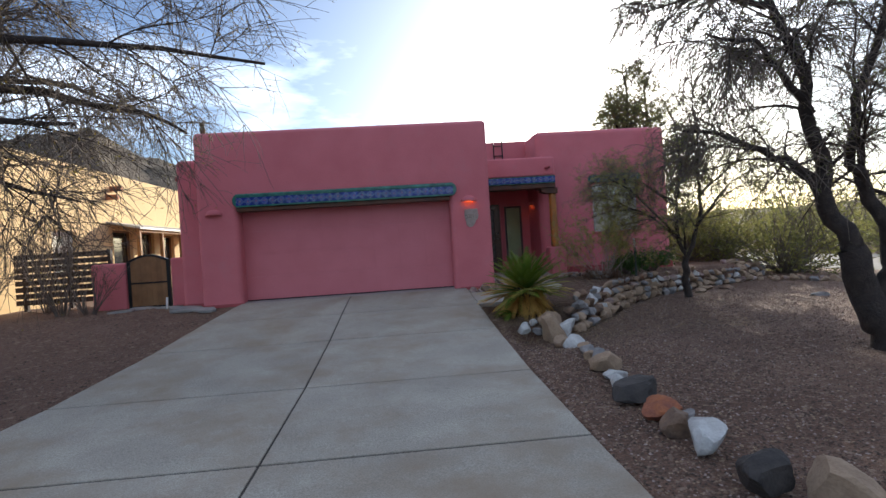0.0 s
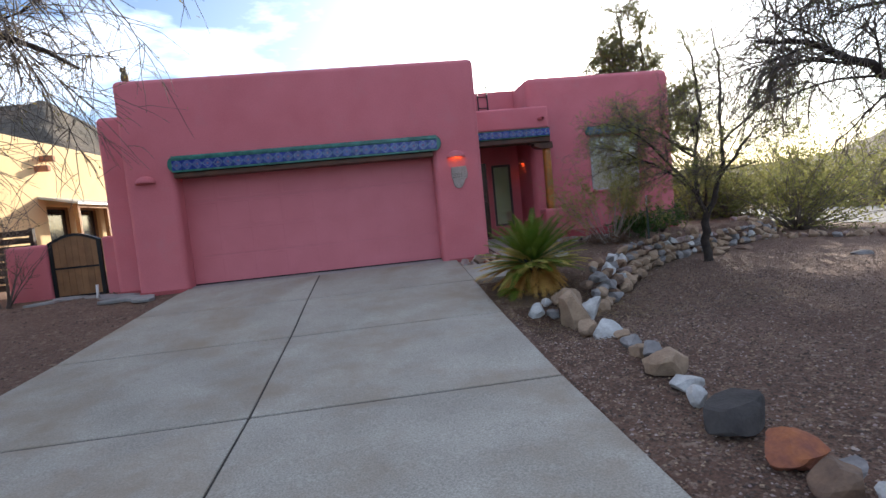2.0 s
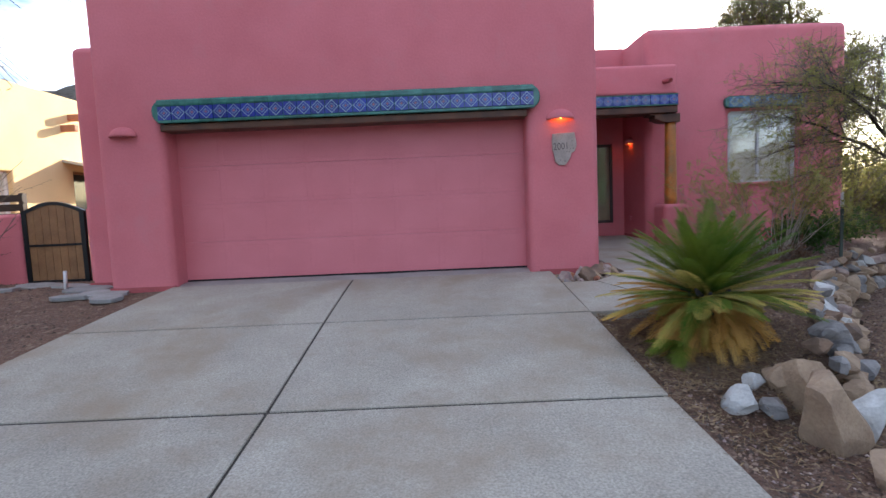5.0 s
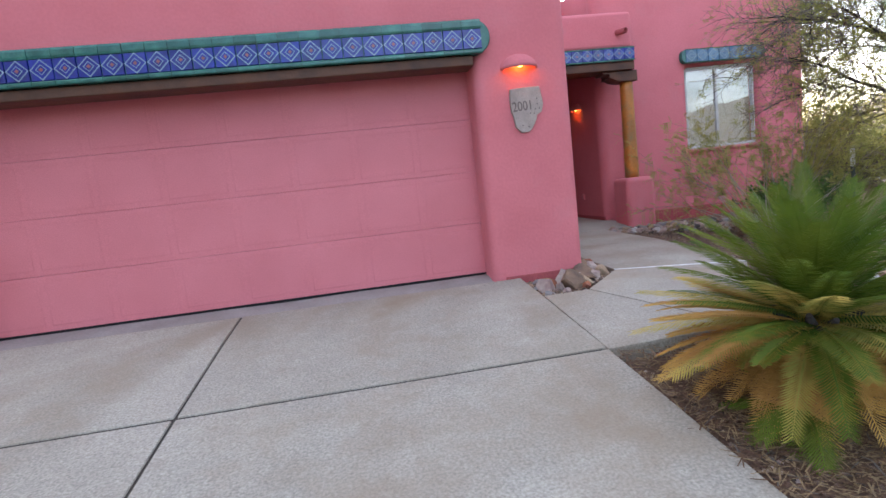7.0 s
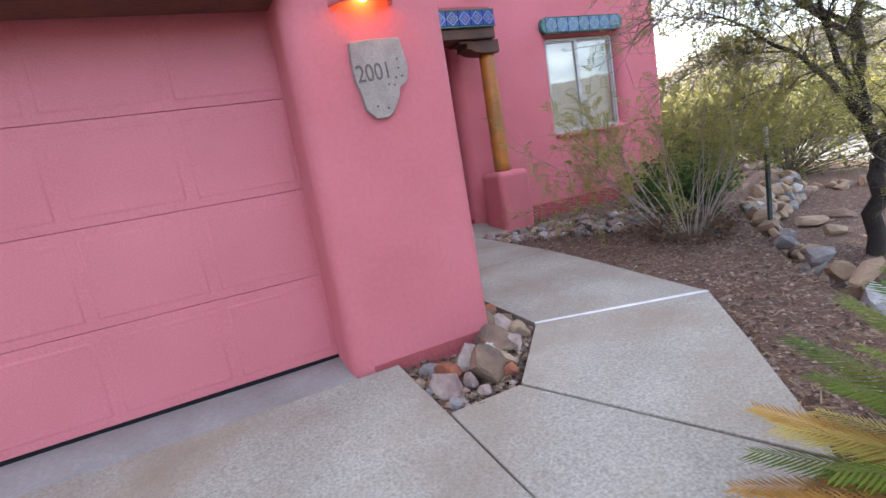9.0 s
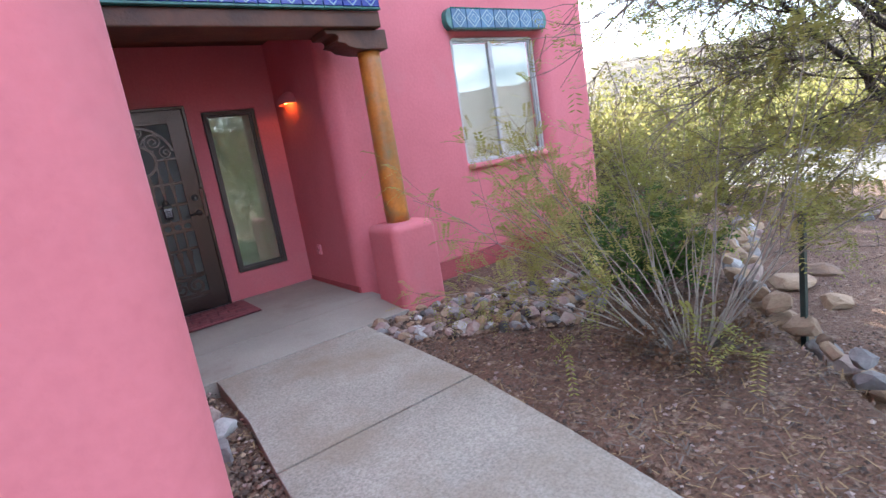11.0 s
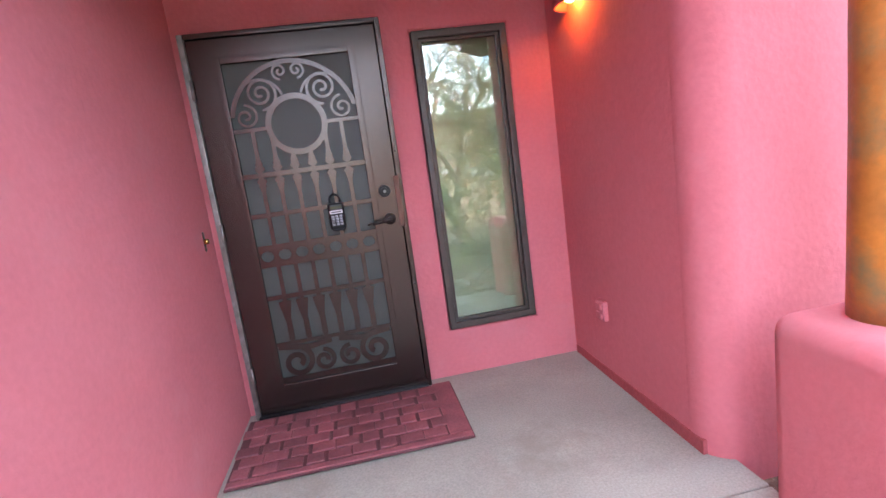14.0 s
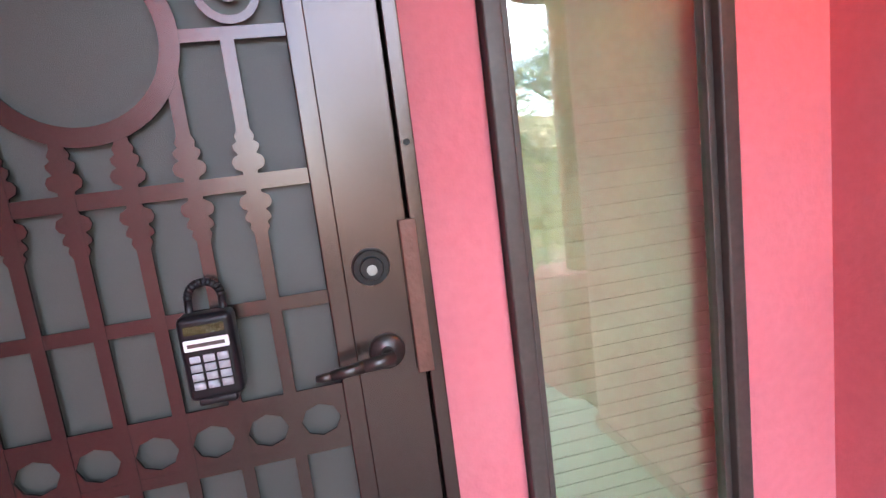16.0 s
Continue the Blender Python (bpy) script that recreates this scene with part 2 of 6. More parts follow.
def wall_panel(name, u0, u1, z0, z1, depth, holes, m, mat, bevel=0.08, segments=4):
    """An upright wall in its own plane (u along it, z up, depth behind it) with real openings, placed by the matrix m."""
    us = sorted({u0, u1, *[h[0] for h in holes], *[h[1] for h in holes]})
    zs = sorted({z0, z1, *[h[2] for h in holes], *[h[3] for h in holes]})
    bm = bmesh.new()
    grid = {}

    def vert(i, j):
        if (i, j) not in grid:
            grid[i, j] = bm.verts.new((us[i], 0, zs[j]))
        return grid[i, j]

    for i in range(len(us) - 1):
        for j in range(len(zs) - 1):
            cu, cz = (us[i] + us[i + 1]) / 2, (zs[j] + zs[j + 1]) / 2
            if us[i] >= u0 and us[i + 1] <= u1 and zs[j] >= z0 and zs[j + 1] <= z1 and not any(h[0] < cu < h[1] and h[2] < cz < h[3] for h in holes):
                bm.faces.new((vert(i, j), vert(i + 1, j), vert(i + 1, j + 1), vert(i, j + 1)))
    res = bmesh.ops.extrude_face_region(bm, geom=bm.faces[:])
    bmesh.ops.translate(bm, vec=(0, depth, 0), verts=[g for g in res["geom"] if isinstance(g, bmesh.types.BMVert)])
    ob = mesh_object(name, bm, mat)
    ob.matrix_world = m
    if bevel:
        soften(ob, bevel, segments)
    return ob


# ---- the lie of the land ----
def lerp_knots(v, knots):
    for (a, za), (b, zb) in zip(knots, knots[1:]):
        if v <= b:
            k = min(1, max(0, (v - a) / (b - a)))
            return za + (zb - za) * k
    return knots[-1][1]


DRIVE = [(-60, -0.75), (-14, -0.71), (-9, -0.69), (-7.35, -0.655), (-5.24, -0.56), (-3.28, -0.39), (-1.68, -0.2), (-0.6, -0.085), (0.0, -0.035), (0.4, -0.03)]
WALK = [(-1.75, -0.205), (-0.6, -0.09), (0.5, -0.08), (3.0, -0.08), (3.55, -0.02), (5, 0.0)]
STONE_LINE = [(2.55, -3.3), (3.2, -3.3), (3.6, -2.85), (4.35, -1.9), (5.4, -0.45), (6.85, 0.95), (8.2, 1.8), (10.1, 2.5), (12.0, 4.4), (14.0, 8.0)]


def drive_z(y):
    return lerp_knots(y, DRIVE)


def walk_z(y):
    return lerp_knots(y, WALK)


def stone_side(x, y):
    """Signed distance to the line of the stone wall: positive on the house's side."""
    best, side = 1e9, -1.0
    for (ax, ay), (bx, by) in zip(STONE_LINE, STONE_LINE[1:]):
        dx, dy = bx - ax, by - ay
        k = min(1, max(0, ((x - ax) * dx + (y - ay) * dy) / (dx * dx + dy * dy)))
        d = math.hypot(x - ax - k * dx, y - ay - k * dy)
        if d < best:
            best, side = d, (1.0 if dx * (y - ay) - dy * (x - ax) > 0 else -1.0)
    return best * side


def smooth01(v):
    v = min(1, max(0, v))
    return v * v * (3 - 2 * v)


def ground_z(x, y):
    left = min(drive_z(y) - 0.03, -0.1)
    if x < 2.6:
        return left - 0.25 * smooth01((-x - 7) / 12)
    upper = min(drive_z(y) - 0.04, -0.13)
    lower = min(-0.6, drive_z(y) - 0.02) if y > -4.5 else drive_z(y) - 0.02
    far = smooth01((x - 12) / 6)
    lower = lower * (1 - far) - 0.78 * far
    upper = upper * (1 - far) - 0.78 * far
    k = smooth01(stone_side(x, y) / 0.3 + 0.5)
    return lower + (upper - lower) * k


WALK_PLAN = [(2.42, -1.70), (3.34, -1.66), (3.50, -1.5), (3.89, -1.02), (4.36, -0.42), (4.55, 0.75), (4.62, 1.6), (4.73, 3.02), (5.15, 3.02), (5.15, 3.6),
             (3.06, 3.6), (3.06, 3.0), (3.53, 2.95), (3.51, 2.2), (3.36, 0.5), (3.33, 0.0), (2.80, -0.6), (2.42, -0.6)]


def inside(x, y, plan):
    hit = False
    for (ax, ay), (bx, by) in zip(plan, plan[1:] + plan[:1]):
        if (ay > y) != (by > y) and x < ax + (y - ay) / (by - ay) * (bx - ax):
            hit = not hit
    return hit


def drive_left(y):
    return -2.2 + 0.085 * y if y > -6 else -2.71


def drive_right(y):
    return 2.42 - 0.012 * min(0, y + 1)


xs = np.concatenate([[-1500, -700, -300, -150, -80, -50, -35, -26, -20, -16], np.arange(-13, -3.2, 0.35), np.arange(-3.2, 9.5, 0.13), np.arange(9.5, 19, 0.4),
                     [20, 23, 27, 33, 42, 55, 80, 130, 250, 500, 900, 1500]])
ys = np.concatenate([[-1500, -600, -250, -120, -70, -45, -30, -24, -20, -17, -15], np.arange(-13.5, 4.2, 0.13), np.arange(4.2, 14, 0.5),
                     [15, 18, 22, 28, 36, 50, 80, 140, 300, 600, 1000, 1500]])
gv, gf = [], []
for y in ys:
    for x in xs:
        z = ground_z(x, y)
        if drive_left(y) + 0.08 < x < drive_right(y) - 0.08 and y < 0.3:
            z = drive_z(y) - 0.14
        elif inside(x, y, WALK_PLAN):
            z = min(z, walk_z(y) - 0.12)
        if x < 30 and abs(y) < 30:
            z += 0.035 * noise.noise((x * 0.7, y * 0.7, 1.0)) + 0.012 * noise.noise((x * 3.1, y * 3.1, 2.0)) if not (drive_left(y) < x < drive_right(y)) else 0
        gv.append((float(x), float(y), z))
nx = len(xs)
for j in range(len(ys) - 1):
    for i in range(nx - 1):
        a = j * nx + i
        gf.append((a, a + 1, a + nx + 1, a + nx))
ground = tagged(raw_object("ground", gv, gf, M_SOIL, True), "brown desert soil with fine gravel and litter", "ground", kind="structure")

# road beyond the yard
road = raw_object("road", [(15.5, -200, -0.70), (22.5, -200, -0.70), (22.5, 5, -0.70), (21, 30, -0.70), (30, 200, -0.70), (22, 200, -0.70), (15, 30, -0.70), (15.5, 5, -0.70)],
                  [(0, 1, 2, 7), (7, 2, 3, 6), (6, 3, 4, 5)], M_ROAD)
tagged(road, "pale grey asphalt road beyond the yard", "road", kind="structure")

# ---- driveway slabs ----
driveway = tagged(new("driveway"), "washed concrete driveway in large jointed slabs", "driveway", kind="structure")
JOINTS = [-0.02, -1.68, -3.28, -5.24, -7.05, -9.0, -10.9, -12.8, -14.7]


def drive_slab(side, ya, yb):
    rows_n, gap, cross = 8, 0.010, 0.015
    verts, faces = [], []
    for k in range(rows_n + 1):
        y = ya - cross - (ya - yb - 2 * cross) * k / rows_n
        x0, x1 = (drive_left(y), -gap) if side < 0 else (gap, drive_right(y))
        for x in (x0, x1):
            verts.append((x, y, drive_z(y)))
        for x in (x0, x1):
            verts.append((x, y, drive_z(y) - 0.13))
    for k in range(rows_n):
        a, b = 4 * k, 4 * k + 4
        faces += [(a, b, b + 1, a + 1), (a + 2, a + 3, b + 3, b + 2), (a, a + 2, b + 2, b), (a + 1, b + 1, b + 3, a + 3)]
    e = 4 * rows_n
    faces += [(0, 1, 3, 2), (e, e + 2, e + 3, e + 1)]
    ob = raw_object("slab", verts, faces, M_CONCRETE)
    soften(ob, 0.006, 2)
    return child(ob, driveway)


for ya, yb in zip(JOINTS, JOINTS[1:]):
    for side in (-1, 1):
        drive_slab(side, ya, yb)
bed = raw_object("joint_bed", [(x, y, drive_z(y) - 0.011) for y in JOINTS for x in (drive_left(y) + 0.03, drive_right(y) - 0.03)],
                 [(2 * i, 2 * i + 1, 2 * i + 3, 2 * i + 2) for i in range(len(JOINTS) - 1)], M_JOINT)
child(bed, driveway)

# ---- walkway and porch floor ----
walkway = tagged(new("walkway"), "pale concrete walkway leading to the porch", "walkway", kind="structure")


def flat_piece(name, plan, zfun, thick, mat, owner, bevel=0.006):
    bm = bmesh.new()
    top = [bm.verts.new((x, y, zfun(y))) for x, y in plan]
    f = bm.faces.new(top)
    res = bmesh.ops.extrude_face_region(bm, geom=[f])
    bmesh.ops.translate(bm, vec=(0, 0, -thick), verts=[g for g in res["geom"] if isinstance(g, bmesh.types.BMVert)])
    bmesh.ops.triangulate(bm, faces=[g for g in bm.faces if len(g.verts) > 4])
    ob = mesh_object(name, bm, mat)
    if bevel:
        soften(ob, bevel, 2)
    return child(ob, owner)


flat_piece("slab", [(2.43, -1.695), (3.34, -1.655), (2.80, -0.61), (2.43, -0.61)], walk_z, 0.16, M_CONCRETE, walkway)
flat_piece("slab", [(3.355, -1.65), (3.50, -1.5), (3.89, -1.02), (4.36, -0.43), (3.33, -0.02), (2.815, -0.60)], walk_z, 0.16, M_CONCRETE, walkway)
flat_piece("slab", [(3.335, 0.0), (4.365, -0.40), (4.55, 0.75), (4.66, 1.55), (3.445, 1.55), (3.36, 0.5)], walk_z, 0.16, M_CONCRETE, walkway)
flat_piece("slab", [(3.445, 1.565), (4.66, 1.565), (4.735, 3.0), (4.735, 3.02), (3.53, 3.02), (3.53, 2.95), (3.51, 2.2)], walk_z, 0.16, M_CONCRETE, walkway)
white = flat_piece("expansion_strip", [(3.327, -0.021), (4.357, -0.432), (4.367, -0.399), (3.337, 0.003)], lambda y: walk_z(y) + 0.002, 0.05, M_WHITE_JOINT, walkway, 0)
porch = tagged(new("porch_floor"), "smooth concrete porch floor stained along the joint", "floor", kind="structure")
flat_piece("slab", [(3.02, 3.03), (5.2, 3.03), (5.2, 3.56), (3.02, 3.56)], walk_z, 0.16, M_PORCH, porch)
flat_piece("slab", [(3.02, 3.568), (5.2, 3.568), (5.2, 5.1), (3.02, 5.1)], walk_z, 0.16, M_PORCH, porch)

# ---- pink house ----
I4 = Matrix.Identity(4)
DOOR_HALF, DOOR_TOP = 2.19, 1.97
wall_garage = wall_panel("wall_garage_front", -3.0, 3.05, -0.25, 3.5, 0.4, [(-DOOR_HALF, DOOR_HALF, -0.25, DOOR_TOP)], I4, M_PINK, 0.09, 4)
tagged(wall_garage, "rough pink stucco garage front with rounded edges", "wall", kind="structure")
side_m = Matrix.Translation((3.045, 0.2, 0)) @ Matrix.Rotation(radians(90 - 1.0), 4, "Z")
wall_side = wall_panel("wall_garage_side", 0, 4.9, -0.25, 3.42, 0.3, [], side_m, M_PINK, 0.06, 3)
tagged(wall_side, "pink stucco side wall of the garage", "wall", kind="structure")
tagged(block("wall_garage_left", -2.97, -2.7, 0.3, 9.0, -0.3, 3.42, M_PINK, 0.05), "pink stucco side wall", "wall", kind="structure")
tagged(block("wall_left_wing", -3.6, -2.98, 0.55, 9.0, -0.3, 3.06, M_PINK, 0.1, 4), "lower pink stucco wing with a rounded corner", "wall", kind="structure")
tagged(block("garage_roof", -2.9, 3.0, 0.3, 9.0, 3.05, 3.2, M_APRON), "flat roof behind the parapet", "roof", kind="structure")

wall_entry = wall_panel("wall_entry", 2.9, 5.4, -0.2, 3.98, 0.3, [(3.18, 4.16, -0.2, 2.04), (4.335, 4.868, 0.285, 1.975)], Matrix.Translation((0, 5.0, 0)), M_PINK, 0.02, 2)
tagged(wall_entry, "pink stucco entry wall with a door and a tall sidelight", "wall", kind="structure")
wall_wing = wall_panel("wall_wing_front", 5.11, 8.95, -0.6, 3.98, 0.3, [(6.72, 8.04, 1.0, 2.39)], Matrix.Translation((0, 3.72, 0)), M_PINK, 0.14, 6)
tagged(wall_wing, "pink stucco wall of the right wing", "wall", kind="structure")
tagged(block("wall_entry_side", 5.1115, 5.4, 3.87, 5.05, -0.2, 2.75, M_PINK, 0.0), "pink stucco side wall of the porch", "wall", kind="structure")
tagged(block("wall_wing_side", 8.65, 8.945, 3.86, 11.0, -0.7, 3.9, M_PINK, 0.04), "pink stucco side wall of the wing", "wall", kind="structure")
tagged(block("wall_wing_left", 5.12, 5.4, 3.86, 5.05, 2.6, 3.95, M_PINK, 0.04), "pink stucco parapet side", "wall", kind="structure")
tagged(block("wall_back", -3.5, 8.9, 10.9, 11.1, -0.7, 3.6, M_PINK), "pink stucco rear wall", "wall", kind="structure")
tagged(block("house_roof", 3.0, 8.9, 5.2, 11.0, 3.3, 3.5, M_APRON), "flat roof behind the parapet", "roof", kind="structure")
# Ceiling is out of view; its dark wood is chosen to deepen porch shade.
tagged(block("ceiling", 2.95, 5.3, 3.2, 5.1, 2.62, 2.75, M_WOOD_LINTEL), "unseen porch ceiling in dark wood that deepens the shade", "ceiling", kind="structure")
tagged(block("wall_porch_parapet", 2.95, 5.44, 3.12, 3.5, 2.63, 3.16, M_PINK, 0.06, 3), "pink stucco parapet over the porch beam", "wall", kind="structure")
tagged(block("wall_inside", 3.1, 8.6, 6.2, 6.3, -0.2, 3.2, M_PINK), "plain inner wall", "wall", kind="structure")
tagged(block("floor_inside", 3.1, 8.6, 5.2, 6.2, -0.2, -0.02, M_APRON), "plain inner floor", "floor", kind="structure")

# darker base band
base_trim = tagged(new("base_trim"), "darker pink painted band at the foot of the walls", "trim", kind="structure")
for x0, x1, y0, y1, z0, z1 in ((2.30, 3.046, -0.006, 0.05, -0.2, -0.02), (-2.995, -2.2, -0.006, 0.05, -0.2, -0.03),
                               (-3.61, -3.02, 0.543, 0.6, -0.2, -0.02), (5.59, 8.95, 3.69, 3.8, -0.6, 0.05), (5.105, 5.2, 3.80, 4.99, -0.05, 0.045)):
    child(block("band", x0, x1, y0, y1, z0, z1, M_PINK_DARK, 0.004), base_trim)

# ================= things of the house =================


def ribbon_into(bm, pts, width, y0, y1, mat=0):
    """A flat strip of metal in an upright plane along the points (x, z), between depths y0 and y1."""
    quads = []
    n = len(pts)
    for i, (x, z) in enumerate(pts):
        ax, az = pts[max(0, i - 1)]
        bx, bz = pts[min(n - 1, i + 1)]
        d = math.hypot(bx - ax, bz - az) or 1
        nx_, nz_ = -(bz - az) / d * width / 2, (bx - ax) / d * width / 2
        quads.append([bm.verts.new((x + s * nx_, y, z + s * nz_)) for s, y in ((-1, y0), (1, y0), (1, y1), (-1, y1))])
    for a, b in zip(quads, quads[1:]):
        for k in range(4):
            f = bm.faces.new((a[k], a[(k + 1) % 4], b[(k + 1) % 4], b[k]))
            f.material_index = mat
    for q in (quads[0], quads[-1]):
        bm.faces.new(q)


def ring_into(bm, cx, cz, r, width, y0, y1, n=48):
    """A closed flat ring in an upright plane."""
    loops = [[bm.verts.new((cx + rr * math.cos(2 * math.pi * k / n), y, cz + rr * math.sin(2 * math.pi * k / n))) for k in range(n)]
             for rr, y in ((r - width / 2, y0), (r + width / 2, y0), (r + width / 2, y1), (r - width / 2, y1))]
    for q in range(4):
        a, b = loops[q], loops[(q + 1) % 4]
        for k in range(n):
            bm.faces.new((a[k], a[(k + 1) % n], b[(k + 1) % n], b[k]))


def knob_into(bm, x, z, way, y0, y1):
    """The flat outline of a turned knob on an upright bar, from z upwards or downwards."""
    shape = ((0.008, 0.011), (0.018, 0.012), (0.024, 0.023), (0.034, 0.026), (0.042, 0.022), (0.046, 0.014), (0.054, 0.020), (0.061, 0.021), (0.067, 0.013), (0.075, 0.016), (0.088, 0.009))
    rows = [[bm.verts.new((x + side * w, y, z + way * dz)) for side, y in ((-1, y0), (1, y0), (1, y1), (-1, y1))] for dz, w in shape]
    for a, b in zip(rows, rows[1:]):
        for k in range(3):
            bm.faces.new((a[k], a[(k + 1) % 4], b[(k + 1) % 4], b[k]))
        bm.faces.new((a[3], a[0], b[0], b[3]))
    bm.faces.new(rows[0])
    bm.faces.new(rows[-1])


def spiral(cx, cz, r, turns, start, hand, n=30, r_in=0.12):
    return [(cx + (r * (1 - (1 - r_in) * k / n)) * math.cos(start + hand * 2 * math.pi * turns * k / n),
             cz + (r * (1 - (1 - r_in) * k / n)) * math.sin(start + hand * 2 * math.pi * turns * k / n)) for k in range(n + 1)]


def arc(cx, cz, r, a0, a1, n=28):
    return [(cx + r * math.cos(radians(a0 + (a1 - a0) * k / n)), cz + r * math.sin(radians(a0 + (a1 - a0) * k / n))) for k in range(n + 1)]


# ---- garage door ----
garage_door = tagged(new("garage_door"), "closed pink sectional garage door with raised panels", "garage door")
SEC = [-0.005, 0.475, 0.955, 1.435, 1.93]
for za, zb in zip(SEC, SEC[1:]):
    bm = bmesh.new()
    box_into(bm, -2.2, 2.2, 0.322, 0.36, za + 0.0012, zb - 0.0012)
    for k in range(8):
        cx = -2.2 + 0.55 * (k + 0.5)
        w, h0, h1 = 0.248, za + 0.045, zb - 0.05
        outer = [(cx - w, h0), (cx + w, h0), (cx + w, h1), (cx - w, h1)]
        prev = None
        for inset, y in ((0.0, 0.3217), (0.007, 0.3178), (0.016, 0.3178), (0.028, 0.3208), (0.040, 0.3172)):
            ring = [bm.verts.new((x + (inset if x < cx else -inset), y, z + (inset if z < (h0 + h1) / 2 else -inset))) for x, z in outer]
            if prev:
                for a in range(4):
                    bm.faces.new((prev[a], prev[(a + 1) % 4], ring[(a + 1) % 4], ring[a]))
            prev = ring
        bm.faces.new(prev)
    ob = mesh_object("section", bm, M_PINK_DOOR)
    soften(ob, 0.002, 2, 50)
    child(ob, garage_door)
child(block("backing", -2.2, 2.2, 0.361, 0.368, -0.004, 1.93, M_PINK_DOOR), garage_door)
seal = block("seal", -2.2, 2.2, 0.324, 0.36, -0.035, -0.004, M_BLACK)
child(seal, garage_door)
# Solid strip whose dark colour stands in for shade in the door's top gap.
gap_strip = tagged(block("gap_shade_strip", -2.19, 2.19, 0.37, 0.42, 1.9, 1.97, M_PINK_DARK), "dark pink strip standing in for the shaded gap above the garage door", "trim", kind="structure")

# concrete lip before the door
bm = bmesh.new()
prof = [(0.40, -0.03), (0.33, -0.027), (0.24, -0.026), (0.15, -0.036), (0.07, -0.055), (-0.01, -0.06), (-0.01, -0.2), (0.40, -0.2)]
rows_ = []
for k in range(23):
    x = -2.2 + 4.4 * k / 22
    rows_.append([bm.verts.new((x, y + (0.012 * noise.noise((x * 2, y, 5)) if z > -0.1 else 0), z + (0.006 * noise.noise((x * 1.5, y * 3, 9)) if z > -0.1 else 0))) for y, z in prof])
for a, b in zip(rows_, rows_[1:]):
    for i in range(len(prof) - 1):
        bm.faces.new((a[i], a[i + 1], b[i + 1], b[i]))
tagged(mesh_object("apron", bm, M_APRON, True), "worn grey concrete lip before the garage door", "apron", kind="structure")


# ---- tiled lintels ----
def tile_mesh(w, h, mats, t=0.012):
    bm = bmesh.new()
    c = 0.004

    def plate(half_w, half_h, y_back, y_front, mat, diamond=False, chamfer=0.0):
        pts = [(-1, 0), (0, -1), (1, 0), (0, 1)] if diamond else [(-1, -1), (1, -1), (1, 1), (-1, 1)]
        back = [bm.verts.new((px * half_w, y_back, pz * half_h)) for px, pz in pts]
        front = [bm.verts.new((px * (half_w - chamfer), y_front, pz * (half_h - chamfer))) for px, pz in pts]
        for k in range(4):
            bm.faces.new((back[k], back[(k + 1) % 4], front[(k + 1) % 4], front[k])).material_index = mat
        bm.faces.new(front).material_index = mat

    plate(w / 2 - 0.002, h / 2 - 0.002, 0, -t, 0, False, c)
    plate(w * 0.49, h * 0.49, -t, -t - 0.0012, 1, True)
    plate(w * 0.41, h * 0.41, -t - 0.001, -t - 0.002, 0, True)
    plate(w * 0.25, h * 0.25, -t - 0.0018, -t - 0.0028, 1, True)
    plate(w * 0.195, h * 0.195, -t - 0.0026, -t - 0.0036, 0, True)
    plate(w * 0.10, h * 0.10, -t - 0.0034, -t - 0.0044, 2, True)
    me = bpy.data.meshes.new("tile")
    bmesh.ops.recalc_face_normals(bm, faces=bm.faces)
    bm.to_mesh(me)
    bm.free()
    for m in mats:
        me.materials.append(m)
    return me


def trim_mesh(w, h, t=0.016):
    bm = bmesh.new()
    prof = [(-h / 2, 0), (-h / 2, -t * 0.7), (-h / 4, -t), (h / 4, -t), (h / 2, -t * 0.55), (h / 2, 0)]
    ends = [[bm.verts.new((x, y, z)) for z, y in prof] for x in (-w / 2 + 0.002, w / 2 - 0.002)]
    for i in range(len(prof) - 1):
        bm.faces.new((ends[0][i], ends[0][i + 1], ends[1][i + 1], ends[1][i]))
    bm.faces.new(ends[0])
    bm.faces.new(ends[1][::-1])
    me = bpy.data.meshes.new("trim_tile")
    bmesh.ops.recalc_face_normals(bm, faces=bm.faces)
    bm.to_mesh(me)
    bm.free()
    me.materials.append(M_GREEN_TILE)
    return me


